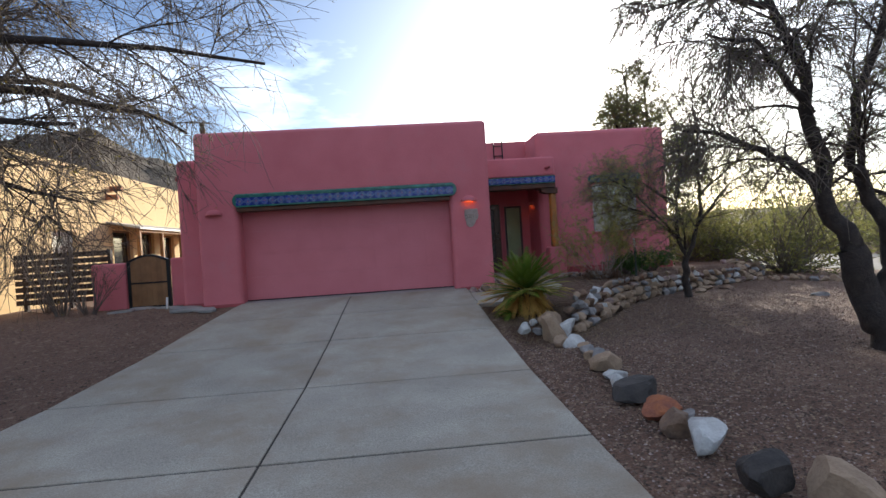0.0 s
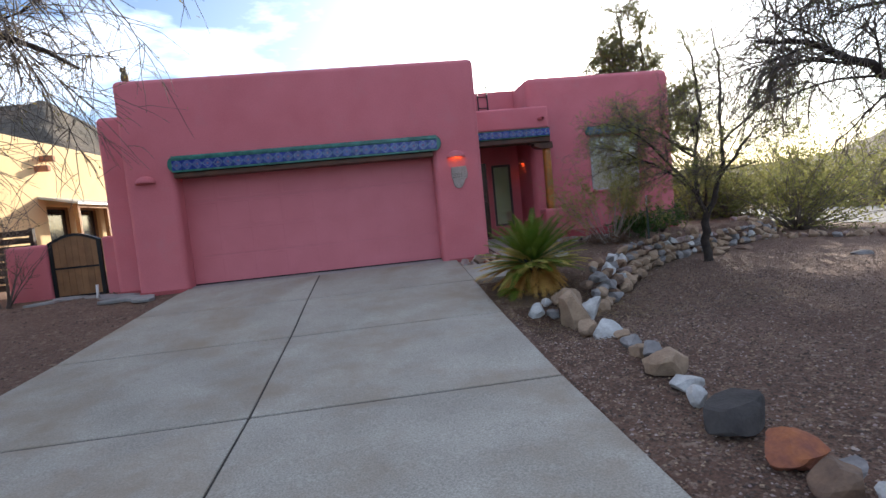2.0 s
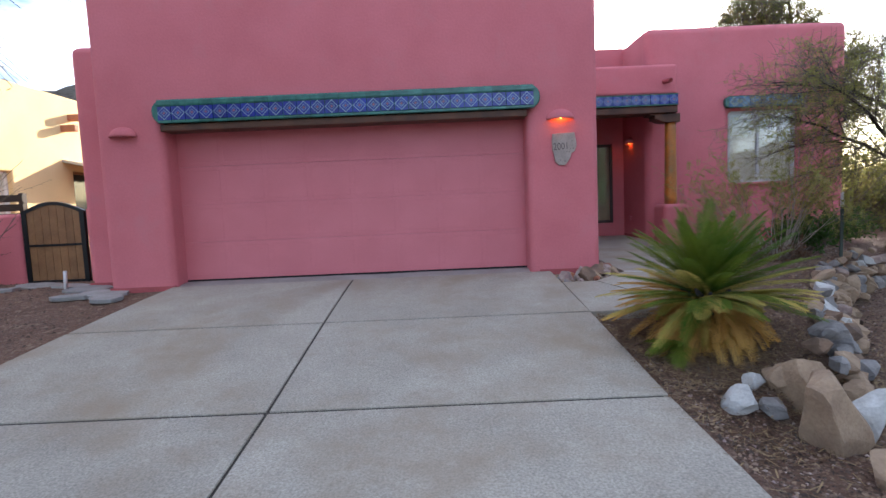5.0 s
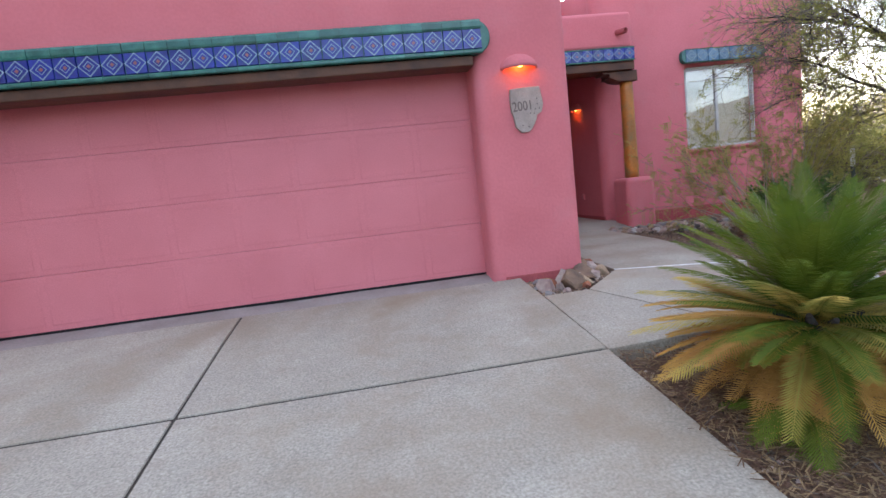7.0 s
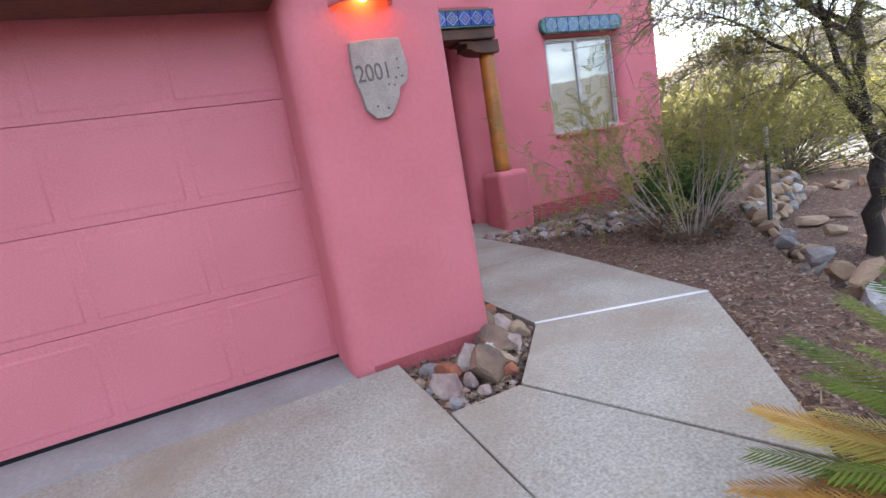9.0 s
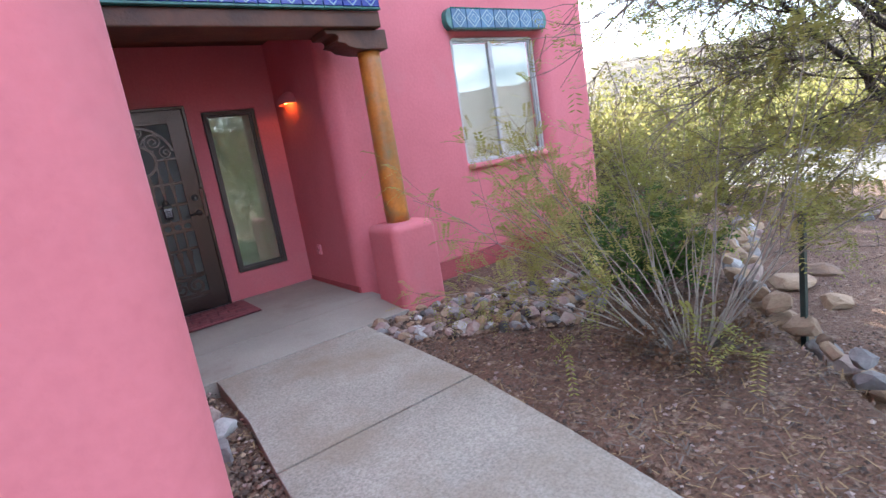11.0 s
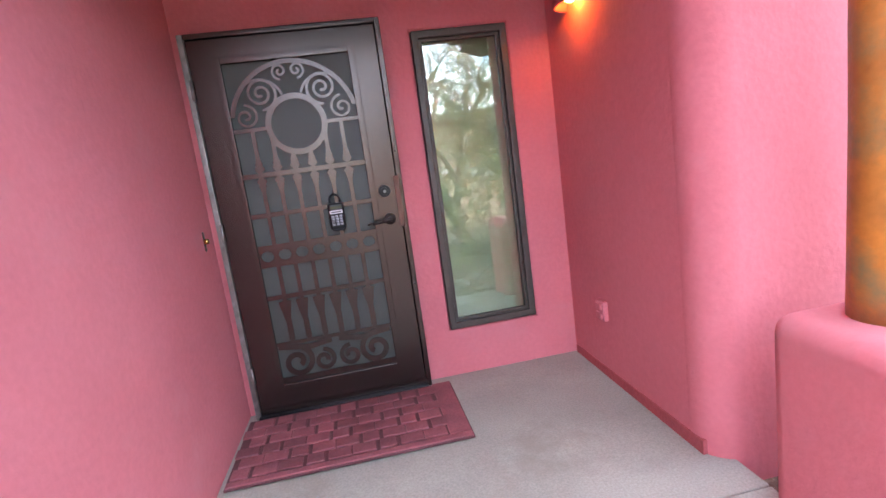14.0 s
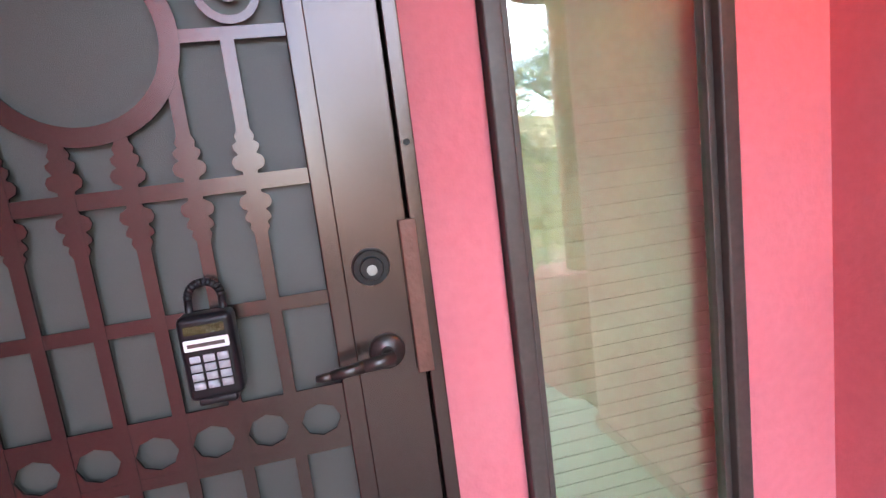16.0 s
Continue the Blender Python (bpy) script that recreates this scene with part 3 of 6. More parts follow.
def tiled_lintel(name, label, x0, x1, z0, z1, y, depth, top_h, bot_h, rounded, cap, mats=(M_BLUE_TILE, M_PALE_TILE, M_RED_GLAZE)):
    """A plastered lintel faced with patterned blue tiles between green trim tiles."""
    owner = tagged(new(name), label, "lintel")
    owner.location = (x0, y + depth, z0)
    bm = bmesh.new()
    r, plan = rounded, []
    if r:
        for cx, cz, a0 in ((x1 - r, z1 - r, 0), (x0 + r, z1 - r, 90), (x0 + r, z0 + r, 180), (x1 - r, z0 + r, 270)):
            plan += [(cx + r * math.cos(radians(a0 + 15 * k)), cz + r * math.sin(radians(a0 + 15 * k))) for k in range(7)]
    else:
        plan = [(x1, z1), (x0, z1), (x0, z0), (x1, z0)]
    f = bm.faces.new([bm.verts.new((x, y, z)) for x, z in plan])
    res = bmesh.ops.extrude_face_region(bm, geom=[f])
    bmesh.ops.translate(bm, vec=(0, depth, 0), verts=[g for g in res["geom"] if isinstance(g, bmesh.types.BMVert)])
    body = mesh_object("backing", bm, M_GREEN_TILE)
    soften(body, 0.012, 2)
    body.matrix_world = Matrix.Identity(4)
    inv = Matrix.Translation(-owner.location)
    body.parent, body.matrix_parent_inverse = owner, inv
    xa, xb = x0 + cap, x1 - cap
    n = max(1, round((xb - xa) / (z1 - z0 - top_h - bot_h)))
    w = (xb - xa) / n
    bh = z1 - z0 - top_h - bot_h
    tile, top, bot = tile_mesh(w, bh, mats), trim_mesh(w, top_h), trim_mesh(w, bot_h) if bot_h else None
    for k in range(n):
        cx = xa + (k + 0.5) * w
        for me, nm, cz in ((tile, "tile", z0 + bot_h + bh / 2), (top, "trim_tile", z1 - top_h / 2), (bot, "trim_tile", z0 + bot_h / 2)):
            if me:
                t = new(nm, me)
                t.matrix_world = pose(cx, y + random.uniform(-0.0015, 0.001), cz, 0, random.uniform(-0.5, 0.5), 0)
                t.parent, t.matrix_parent_inverse = owner, inv
    return owner


tiled_lintel("garage_lintel", "blue and green glazed tile lintel over the garage door", -2.26, 2.34, 1.922, 2.195, -0.085, 0.11, 0.075, 0.035, 0.125, 0.075)
tiled_lintel("porch_lintel", "blue glazed tile lintel over the porch opening", 3.07, 5.43, 2.425, 2.63, 3.075, 0.05, 0.018, 0.022, 0.0, 0.004)
tiled_lintel("window_lintel", "blue glazed tile lintel with rounded ends over the window", 6.58, 8.12, 2.425, 2.645, 3.645, 0.10, 0.012, 0.012, 0.09, 0.07,
             (M_LATTICE_BLUE, M_LATTICE_PALE, M_LATTICE_BLUE))
tagged(block("garage_beam", -2.185, 2.185, -0.055, 0.2, 1.835, 1.916, M_WOOD_LINTEL, 0.01), "dark stained wooden beam under the tile lintel", "beam", kind="structure")
tagged(block("porch_beam", 3.04, 5.43, 3.10, 3.5, 2.30, 2.424, M_WOOD_LINTEL, 0.012), "dark stained wooden beam across the porch", "beam", kind="structure")

# carved corbel on the post
bm = bmesh.new()
prof = [(5.50, 2.298), (4.93, 2.298), (4.95, 2.262)] + [(5.0 + 0.05 * math.sin(radians(a)), 2.235 - 0.035 * math.cos(radians(a))) for a in (150, 110, 70, 30)] + \
       [(5.10, 2.19), (5.13, 2.165), (5.20, 2.15), (5.28, 2.14), (5.50, 2.14)]
f = bm.faces.new([bm.verts.new((x, 3.16, z)) for x, z in prof])
res = bmesh.ops.extrude_face_region(bm, geom=[f])
bmesh.ops.translate(bm, vec=(0, 0.28, 0), verts=[g for g in res["geom"] if isinstance(g, bmesh.types.BMVert)])
tagged(soften(mesh_object("corbel", bm, M_WOOD_LINTEL), 0.008, 2), "carved dark wooden corbel between post and beam", "corbel")

# log post on a pink plinth
tagged(block("plinth", 5.135, 5.60, 3.02, 3.50, -0.2, 0.665, M_PINK, 0.07, 5), "rounded pink stucco plinth under the log post", "plinth")
bm = bmesh.new()
rings = []
for k in range(15):
    z = 0.655 + (2.142 - 0.655) * k / 14
    rings.append([bm.verts.new((5.375 + (0.108 - 0.012 * k / 14 + 0.004 * noise.noise((math.cos(a) * 2, math.sin(a) * 2, z * 3))) * math.cos(a),
                                3.29 + (0.108 - 0.012 * k / 14 + 0.004 * noise.noise((math.cos(a) * 2, math.sin(a) * 2, z * 3 + 7))) * math.sin(a), z))
                  for a in [2 * math.pi * i / 20 for i in range(20)]])
for a, b in zip(rings, rings[1:]):
    for i in range(20):
        bm.faces.new((a[i], a[(i + 1) % 20], b[(i + 1) % 20], b[i]))
bm.faces.new(rings[-1])
bm.faces.new(rings[0])
tagged(mesh_object("log_post", bm, M_POST, True), "orange stained peeled log post on the plinth", "post")


# ---- wall lamps ----
def wall_lamp(m, lit, label):
    """A quarter-dome plaster sconce open below, with a bulb; local -y points out of the wall."""
    owner = tagged(new("wall_lamp"), label, "wall lamp", "wall lamps")
    bm = bmesh.new()
    n, k = 16, 7
    for scale_, flip in ((1.0, False), (0.9, True)):
        rows = []
        for j in range(k + 1):
            e = math.pi / 2 * j / k
            rows.append([bm.verts.new((0.165 * scale_ * math.cos(e) * math.cos(a), -0.125 * scale_ * math.cos(e) * math.sin(a), 0.125 * scale_ * math.sin(e)))
                         for a in [math.pi * i / n for i in range(n + 1)]])
        for a, b in zip(rows, rows[1:]):
            for i in range(n):
                bm.faces.new((a[i], a[i + 1], b[i + 1], b[i]))
        if not flip:
            outer = rows[0]
        else:
            for i in range(n):
                bm.faces.new((outer[i], outer[i + 1], rows[0][i + 1], rows[0][i]))
    bmesh.ops.remove_doubles(bm, verts=bm.verts, dist=0.0004)
    child(mesh_object("shade", bm, M_PINK, True), owner)
    bm = bmesh.new()
    bmesh.ops.create_uvsphere(bm, u_segments=12, v_segments=8, radius=0.034)
    bmesh.ops.translate(bm, vec=(0, -0.05, 0.04), verts=bm.verts)
    child(mesh_object("bulb", bm, M_BULB if lit else M_WHITE, True), owner)
    owner.matrix_world = m
    return owner


M_BULB = glowing("amber_bulb", (1.0, 0.40, 0.06), 6.5)
wall_lamp(pose(2.59, 0.0, 1.785), True, "pink plaster wall lamp with a lit amber bulb")
wall_lamp(pose(-2.66, 0.0, 1.79), False, "pink plaster wall lamp, unlit")
wall_lamp(pose(5.115, 4.57, 1.93, 0, 0, -90), True, "pink plaster wall lamp lit beside the front door")

# ---- house number stone ----
plaque = tagged(new("number_plaque"), "grey flagstone plaque with the house number 2001", "house number")
outline = [(2.488, 1.614), (2.583, 1.622), (2.752, 1.624), (2.761, 1.57), (2.776, 1.477), (2.757, 1.405), (2.735, 1.392), (2.711, 1.38), (2.705, 1.345), (2.688, 1.311), (2.655, 1.262),
           (2.627, 1.239), (2.56, 1.241), (2.515, 1.288), (2.502, 1.372), (2.485, 1.428), (2.481, 1.522)]
M_PLAQUE = material("pale_flagstone", (0.37, 0.30, 0.265), 0.85, (0.29, 0.235, 0.21), scale=12, fine=90, bump=0.4, stain=(0.18, 0.15, 0.14), stain_scale=40, stain_low=0.68, stain_high=0.74)
bm = bmesh.new()
f = bm.faces.new([bm.verts.new((x, -0.03, z)) for x, z in outline])
res = bmesh.ops.extrude_face_region(bm, geom=[f])
bmesh.ops.translate(bm, vec=(0, 0.035, 0), verts=[g for g in res["geom"] if isinstance(g, bmesh.types.BMVert)])
child(soften(mesh_object("stone", bm, M_PLAQUE), 0.005, 2), plaque)
txt = bpy.data.curves.new("digits", "FONT")
txt.body, txt.size, txt.extrude, txt.align_x = "2001", 0.118, 0.0015, "CENTER"
txt_ob = new("digits_outline", txt)
dg = bpy.context.evaluated_depsgraph_get()
digits_mesh = bpy.data.meshes.new_from_object(txt_ob.evaluated_get(dg))
bpy.data.objects.remove(txt_ob)
digits = new("digits", digits_mesh)
digits_mesh.materials.clear()
digits_mesh.materials.append(material("carved_digit", (0.15, 0.115, 0.105), 0.9))
digits.matrix_world = pose(2.588, -0.0315, 1.425, 90, -3, 0) @ Matrix.Diagonal((0.80, 1.0, 1, 1))
child(digits, plaque)
tagged(digits, "dark carved digits")
for x, z in ((2.72, 1.475), (2.70, 1.43), (2.735, 1.435), (2.685, 1.395), (2.655, 1.40), (2.72, 1.52), (2.575, 1.30), (2.63, 1.285)):
    bm = bmesh.new()
    cylinder_into(bm, (x, -0.028, z), (x, -0.0312, z), 0.007, 0.006, 8)
    child(mesh_object("pit", bm, digits_mesh.materials[0]), plaque)

# ---- front door ----
YD = 4.94
door_frame = tagged(new("door_frame"), "worn bronze steel frame round the front door", "door frame", kind="structure")
for x0, x1, z0, z1 in ((3.172, 3.20, -0.01, 2.05), (4.145, 4.172, -0.01, 2.05), (3.20, 4.145, 2.025, 2.05)):
    child(block("jamb", x0, x1, YD - 0.01, 5.12, z0, z1, M_STEEL if x0 < 3.19 else M_BRONZE, 0.003), door_frame)
door = tagged(new("security_door"), "closed bronze steel security door with scrolled grille", "door")
leaf = wall_panel("leaf", 3.203, 4.142, 0.012, 2.022, 0.04, [(3.352, 3.988, 0.17, 1.895)], Matrix.Translation((0, YD, 0)), M_BRONZE, 0.004, 2)
child(leaf, door)
# thin beading round the grille
bm = bmesh.new()
for x0, x1, z0, z1 in ((3.318, 3.352, 0.136, 1.929), (3.988, 4.022, 0.136, 1.929), (3.352, 3.988, 1.895, 1.929), (3.352, 3.988, 0.136, 0.17)):
    box_into(bm, x0, x1, YD - 0.006, YD + 0.001, z0, z1)
child(soften(mesh_object("beading", bm, M_BRONZE), 0.003, 2), door)
M_SCREEN = material("grey_screen_mesh", (0.052, 0.053, 0.046), 0.45, (0.042, 0.043, 0.038), scale=3, fine=600, bump=0.5, bump_dist=0.001)
child(block("screen", 3.35, 3.99, YD + 0.022, YD + 0.03, 0.168, 1.897, M_SCREEN), door)
bm = bmesh.new()
G0, G1 = YD + 0.004, YD + 0.009
gx0, gx1, gcx = 3.352, 3.988, 3.67
ring_into(bm, gcx, 1.565, 0.143, 0.03, G0 - 0.0008, G1)
ribbon_into(bm, arc(gcx, 1.565, 0.318, 12, 168, 40), 0.024, G0 + 0.0005, G1)
for hand in (-1, 1):
    ribbon_into(bm, spiral(gcx + hand * 0.155, 1.735, 0.085, 2.1, radians(270 if hand > 0 else 270), -hand), 0.014, G0 + 0.001, G1)
    ribbon_into(bm, spiral(gcx + hand * 0.245, 1.625, 0.062, 1.6, radians(90), hand), 0.013, G0 + 0.0012, G1)
    ribbon_into(bm, spiral(gcx + hand * 0.042, 1.835, 0.042, 1.5, radians(270), hand, 22), 0.012, G0 + 0.0014, G1)
    ribbon_into(bm, arc(gcx + hand * 0.16, 1.69, 0.115, 90 - hand * 70, 90 + hand * 75, 16), 0.013, G0 + 0.0016, G1)
    ribbon_into(bm, [(gcx + hand * 0.135, 1.56), (gcx + hand * 0.318, 1.56)], 0.02, G0 + 0.0008, G1)
for zc, wd in ((1.325, 0.026), (1.115, 0.024), (0.945, 0.02), (0.845, 0.02), (0.665, 0.024), (0.40, 0.02)):
    ribbon_into(bm, [(gx0 - 0.002, zc), (gx1 + 0.002, zc)], wd, G0 + 0.0006, G1)
pitch = (gx1 - gx0) / 7
for k in range(1, 7):
    x = gx0 + pitch * k
    top = 1.56 if abs(x - gcx) > 0.16 else 1.57 - math.sqrt(max(0, 0.15 ** 2 - (x - gcx) ** 2))
    ribbon_into(bm, [(x, top), (x, 0.40)], 0.021, G0, G1)
    # turned baluster knobs above and below the cross bar
    for way in (-1, 1):
        if way < 0 or top > 1.42:
            knob_into(bm, x, 1.325, way, G0 + 0.0003, G1)
    ribbon_into(bm, [(x - 0.022, 0.64), (x, 0.52), (x, 0.42)], 0.03, G0 + 0.0002, G1)
    ribbon_into(bm, [(x + 0.022, 0.64), (x, 0.52)], 0.02, G0 + 0.0004, G1)
# row of eight-sided holes
for k in range(7):
    cx, cz = gx0 + pitch * (k + 0.5), 0.895
    sq = [(pitch / 2, 0), (pitch / 2, 0.045), (0, 0.045), (-pitch / 2, 0.045), (-pitch / 2, 0), (-pitch / 2, -0.045), (0, -0.045), (pitch / 2, -0.045)]
    hole = [(0.034 * math.cos(radians(a)), 0.030 * math.sin(radians(a))) for a in (0, 45, 90, 135, 180, 225, 270, 315)]
    vo = [[bm.verts.new((cx + x, y, cz + z)) for x, z in sq] for y in (G0 + 0.001, G1)]
    vi = [[bm.verts.new((cx + x, y, cz + z)) for x, z in hole] for y in (G0 + 0.001, G1)]
    for i in range(8):
        j = (i + 1) % 8
        bm.faces.new((vo[0][i], vo[0][j], vi[0][j], vi[0][i]))
        bm.faces.new((vi[0][i], vi[0][j], vi[1][j], vi[1][i]))
# scrolls at the foot
for hand in (-1, 1):
    ribbon_into(bm, spiral(gcx + hand * 0.22, 0.285, 0.09, 1.4, radians(90), hand, 28, 0.25), 0.03, G0 + 0.001, G1)
    ribbon_into(bm, spiral(gcx + hand * 0.075, 0.27, 0.062, 1.3, radians(90), hand, 24, 0.3), 0.024, G0 + 0.0013, G1)
    ribbon_into(bm, [(gcx + hand * 0.02, 0.38), (gcx + hand * 0.14, 0.36), (gcx + hand * 0.31, 0.385)], 0.03, G0 + 0.0016, G1)
    ribbon_into(bm, [(gcx, 0.19), (gcx + hand * 0.15, 0.185), (gcx + hand * 0.318, 0.19)], 0.035, G0 + 0.0018, G1)
child(mesh_object("grille", bm, M_BRONZE), door)
# hinges
for z in (1.78, 1.05, 0.25):
    bm = bmesh.new()
    cylinder_into(bm, (3.20, YD - 0.014, z - 0.05), (3.20, YD - 0.014, z + 0.05), 0.009, 0.009, 10)
    child(mesh_object("hinge", bm, M_STEEL), door)
# deadbolt
bm = bmesh.new()
cylinder_into(bm, (4.068, YD + 0.001, 1.155), (4.068, YD - 0.018, 1.155), 0.034, 0.030, 24)
cylinder_into(bm, (4.068, YD - 0.018, 1.155), (4.068, YD - 0.026, 1.155), 0.021, 0.019, 20)
cylinder_into(bm, (4.068, YD - 0.026, 1.153), (4.068, YD - 0.029, 1.153), 0.009, 0.009, 14, 1)
child(tagged(mesh_object("deadbolt", bm, [M_BLACK, M_STEEL]), "black lock cylinder with bright keyhole"), door)
# lever
M_LEVER = material("dark_pewter", (0.09, 0.08, 0.075), 0.35, metal=0.8, bump=0.05)
bm = bmesh.new()
cylinder_into(bm, (4.075, YD + 0.001, 1.0), (4.075, YD - 0.012, 1.0), 0.033, 0.03, 24)
cylinder_into(bm, (4.075, YD - 0.012, 1.0), (4.075, YD - 0.05, 1.0), 0.012, 0.012, 14)
for a, b, r0, r1 in (((4.082, YD - 0.048, 1.0), (4.03, YD - 0.052, 0.997), 0.013, 0.011), ((4.03, YD - 0.052, 0.997), (3.975, YD - 0.05, 0.99), 0.011, 0.009), ((3.975, YD - 0.05, 0.99), (3.95, YD - 0.044, 0.988), 0.009, 0.006)):
    cylinder_into(bm, a, b, r0, r1, 12)
child(tagged(mesh_object("lever", bm, M_LEVER, True), "pewter lever handle"), door)
child(block("latch_guard", 4.125, 4.155, YD - 0.012, YD - 0.002, 0.95, 1.23, material("rusty_plate", (0.16, 0.07, 0.05), 0.5, metal=0.4), 0.003), door)
for z in (1.36, 0.62):
    bm = bmesh.new()
    cylinder_into(bm, (4.158, YD - 0.010, z), (4.158, YD - 0.018, z), 0.006, 0.005, 10)
    child(mesh_object("screw", bm, M_BLACK), door)
# plain inner door behind the screen
tagged(block("inner_door", 3.2, 4.14, 5.06, 5.1, 0.0, 2.03, material("pale_inner_door", (0.4, 0.38, 0.34), 0.6)), "plain pale inner door behind the screen", "door", kind="structure")
tagged(block("threshold", 3.19, 4.15, YD - 0.03, 5.1, -0.004, 0.012, M_BLACK, 0.004), "dark metal door sill", "sill", kind="structure")

# ---- key box hanging on the grille ----
keybox = tagged(new("key_box"), "black key lock box with keypad hanging on the grille", "lock box")
KX, KZ = 3.795, 1.065
child(block("case", KX - 0.042, KX + 0.042, YD - 0.052, YD - 0.004, KZ - 0.075, KZ + 0.065, M_BLACK, 0.012, 3), keybox)
child(block("foot", KX - 0.03, KX + 0.03, YD - 0.05, YD - 0.006, KZ - 0.084, KZ - 0.07, M_BLACK, 0.005), keybox)
bm = bmesh.new()
pts = [(KX + 0.026 * math.cos(radians(a)), YD - 0.012, KZ + 0.085 + 0.026 * math.sin(radians(a))) for a in range(0, 181, 15)]
pts = [(KX + 0.026, YD - 0.02, KZ + 0.05)] + pts + [(KX - 0.026, YD - 0.02, KZ + 0.05)]
for a, b in zip(pts, pts[1:]):
    cylinder_into(bm, a, b, 0.0065, 0.0065, 10)
child(mesh_object("shackle", bm, M_BLACK), keybox)
child(block("display", KX - 0.030, KX + 0.030, YD - 0.0545, YD - 0.051, KZ + 0.036, KZ + 0.050, material("olive_display", (0.035, 0.035, 0.008), 0.2)), keybox)
child(block("name_strip", KX - 0.034, KX + 0.034, YD - 0.0555, YD - 0.051, KZ + 0.010, KZ + 0.028, M_WHITE, 0.002), keybox)
child(block("strip_marking", KX - 0.028, KX + 0.028, YD - 0.0565, YD - 0.0554, KZ + 0.016, KZ + 0.022, M_LEVER), keybox)
key_me = None
for r in range(4):
    for c in range(3):
        if key_me is None:
            k_ob = block("key", -0.008, 0.008, -0.004, 0.0, -0.0055, 0.0055, material("pale_grey_key", (0.42, 0.42, 0.44), 0.5), 0.002)
            key_me = k_ob.data
        else:
            k_ob = new("key", key_me)
        k_ob.matrix_world = pose(KX - 0.021 + 0.021 * c, YD - 0.052, KZ - 0.004 - 0.0145 * r)
        child(k_ob, keybox)

# ---- doorbell, outlet, mat ----
bell = tagged(new("doorbell"), "brass doorbell button on a dark bracket on the pink wall", "doorbell")
bm = bmesh.new()
box_into(bm, 3.113, 3.133, 4.83, 4.848, 0.985, 1.085)
child(soften(mesh_object("bracket", bm, M_LEVER), 0.004), bell)
bm = bmesh.new()
cylinder_into(bm, (3.13, 4.839, 1.035), (3.15, 4.839, 1.035), 0.016, 0.012, 16)
child(tagged(mesh_object("button", bm, material("polished_brass", (0.8, 0.5, 0.15), 0.2, metal=1.0, bump=0.0)), "brass button"), bell)
outlet = tagged(new("outlet"), "pink painted outlet cover low on the porch wall", "outlet")
child(block("cover", 5.085, 5.12, 4.54, 4.625, 0.325, 0.435, M_PINK_DOOR, 0.008, 3), outlet)
for z in (0.355, 0.405):
    child(block("flap", 5.075, 5.087, 4.555, 4.61, z - 0.018, z + 0.018, M_PINK_DOOR, 0.005), outlet)

M_MAT = material("dark_red_rubber", (0.27, 0.075, 0.085), 0.8, (0.18, 0.052, 0.06), scale=7, fine=80, bump=0.5, spread=0.2)
mat_ob = tagged(new("doormat"), "dark red rubber doormat moulded like bricks", "doormat")
child(block("backing", 3.145, 4.275, 4.27, 4.905, -0.002, 0.008, material("dark_rubber", (0.12, 0.035, 0.041), 0.85), 0.003), mat_ob)
brick_me = None
for x0, x1, y0, y1 in [(3.15, 4.27, 4.275, 4.315)] + [(x, x + 0.105, 4.32, 4.90) for x in (4.165,)]:
    child(block("border", x0, x1, y0, y1, 0.006, 0.017, M_MAT, 0.004), mat_ob)
for r in range(6):
    for c in range(9):
        b = block("brick", -0.058, 0.058, -0.04, 0.04, 0.006, 0.018, M_MAT, 0.005) if brick_me is None else new("brick", brick_me)
        brick_me = b.data
        if not b.modifiers:
            soften(b, 0.005)
        turn = 90 * ((r + c) % 3 == 0)
        b.matrix_world = pose(3.21 + 0.113 * c + (0.022 if r % 2 else -0.012), 4.37 + 0.093 * r, 0, 0, 0, turn) @ Matrix.Diagonal((0.72 if turn else 0.95, 1, 1, 1))
        child(b, mat_ob)


# ---- windows ----
def glazed(name, label, x0, x1, z0, z1, y, frame_w, frame_mat, glass, mullion, slat_mat, reach):
    owner = tagged(new(name), label, "window", kind="structure")
    fr = wall_panel("frame", x0, x1, z0, z1, 0.07, [(x0 + frame_w, x1 - frame_w, z0 + frame_w, z1 - frame_w)], Matrix.Translation((0, y, 0)), frame_mat, 0.006, 2)
    child(fr, owner)
    inner = wall_panel("bead", x0 + frame_w, x1 - frame_w, z0 + frame_w, z1 - frame_w, 0.03,
                       [(x0 + frame_w + 0.018, x1 - frame_w - 0.018, z0 + frame_w + 0.018, z1 - frame_w - 0.018)], Matrix.Translation((0, y + 0.022, 0)), frame_mat, 0.003, 2)
    child(inner, owner)
    if mullion:
        child(block("mullion", mullion - 0.025, mullion + 0.025, y + 0.01, y + 0.05, z0 + frame_w, z1 - frame_w, frame_mat, 0.004), owner)
    pane = block("pane", x0 + frame_w, x1 - frame_w, y + 0.036, y + 0.040, z0 + frame_w, z1 - frame_w, glass)
    pane.visible_shadow = False
    child(pane, owner)
    slat_me, z = None, z0 + 0.05
    while z < z1 - 0.05:
        if slat_me is None:
            s = block("slat", -(x1 - x0) / 2 + 0.004, (x1 - x0) / 2 - 0.004, -0.022, 0.022, -0.0012, 0.0012, slat_mat)
            slat_me = s.data
        else:
            s = new("slat", slat_me)
        s.matrix_world = pose((x0 + x1) / 2, y + reach, z, -76 + random.uniform(-2, 2), random.uniform(-0.15, 0.15), 0)
        child(s, owner)
        z += 0.036
    return owner


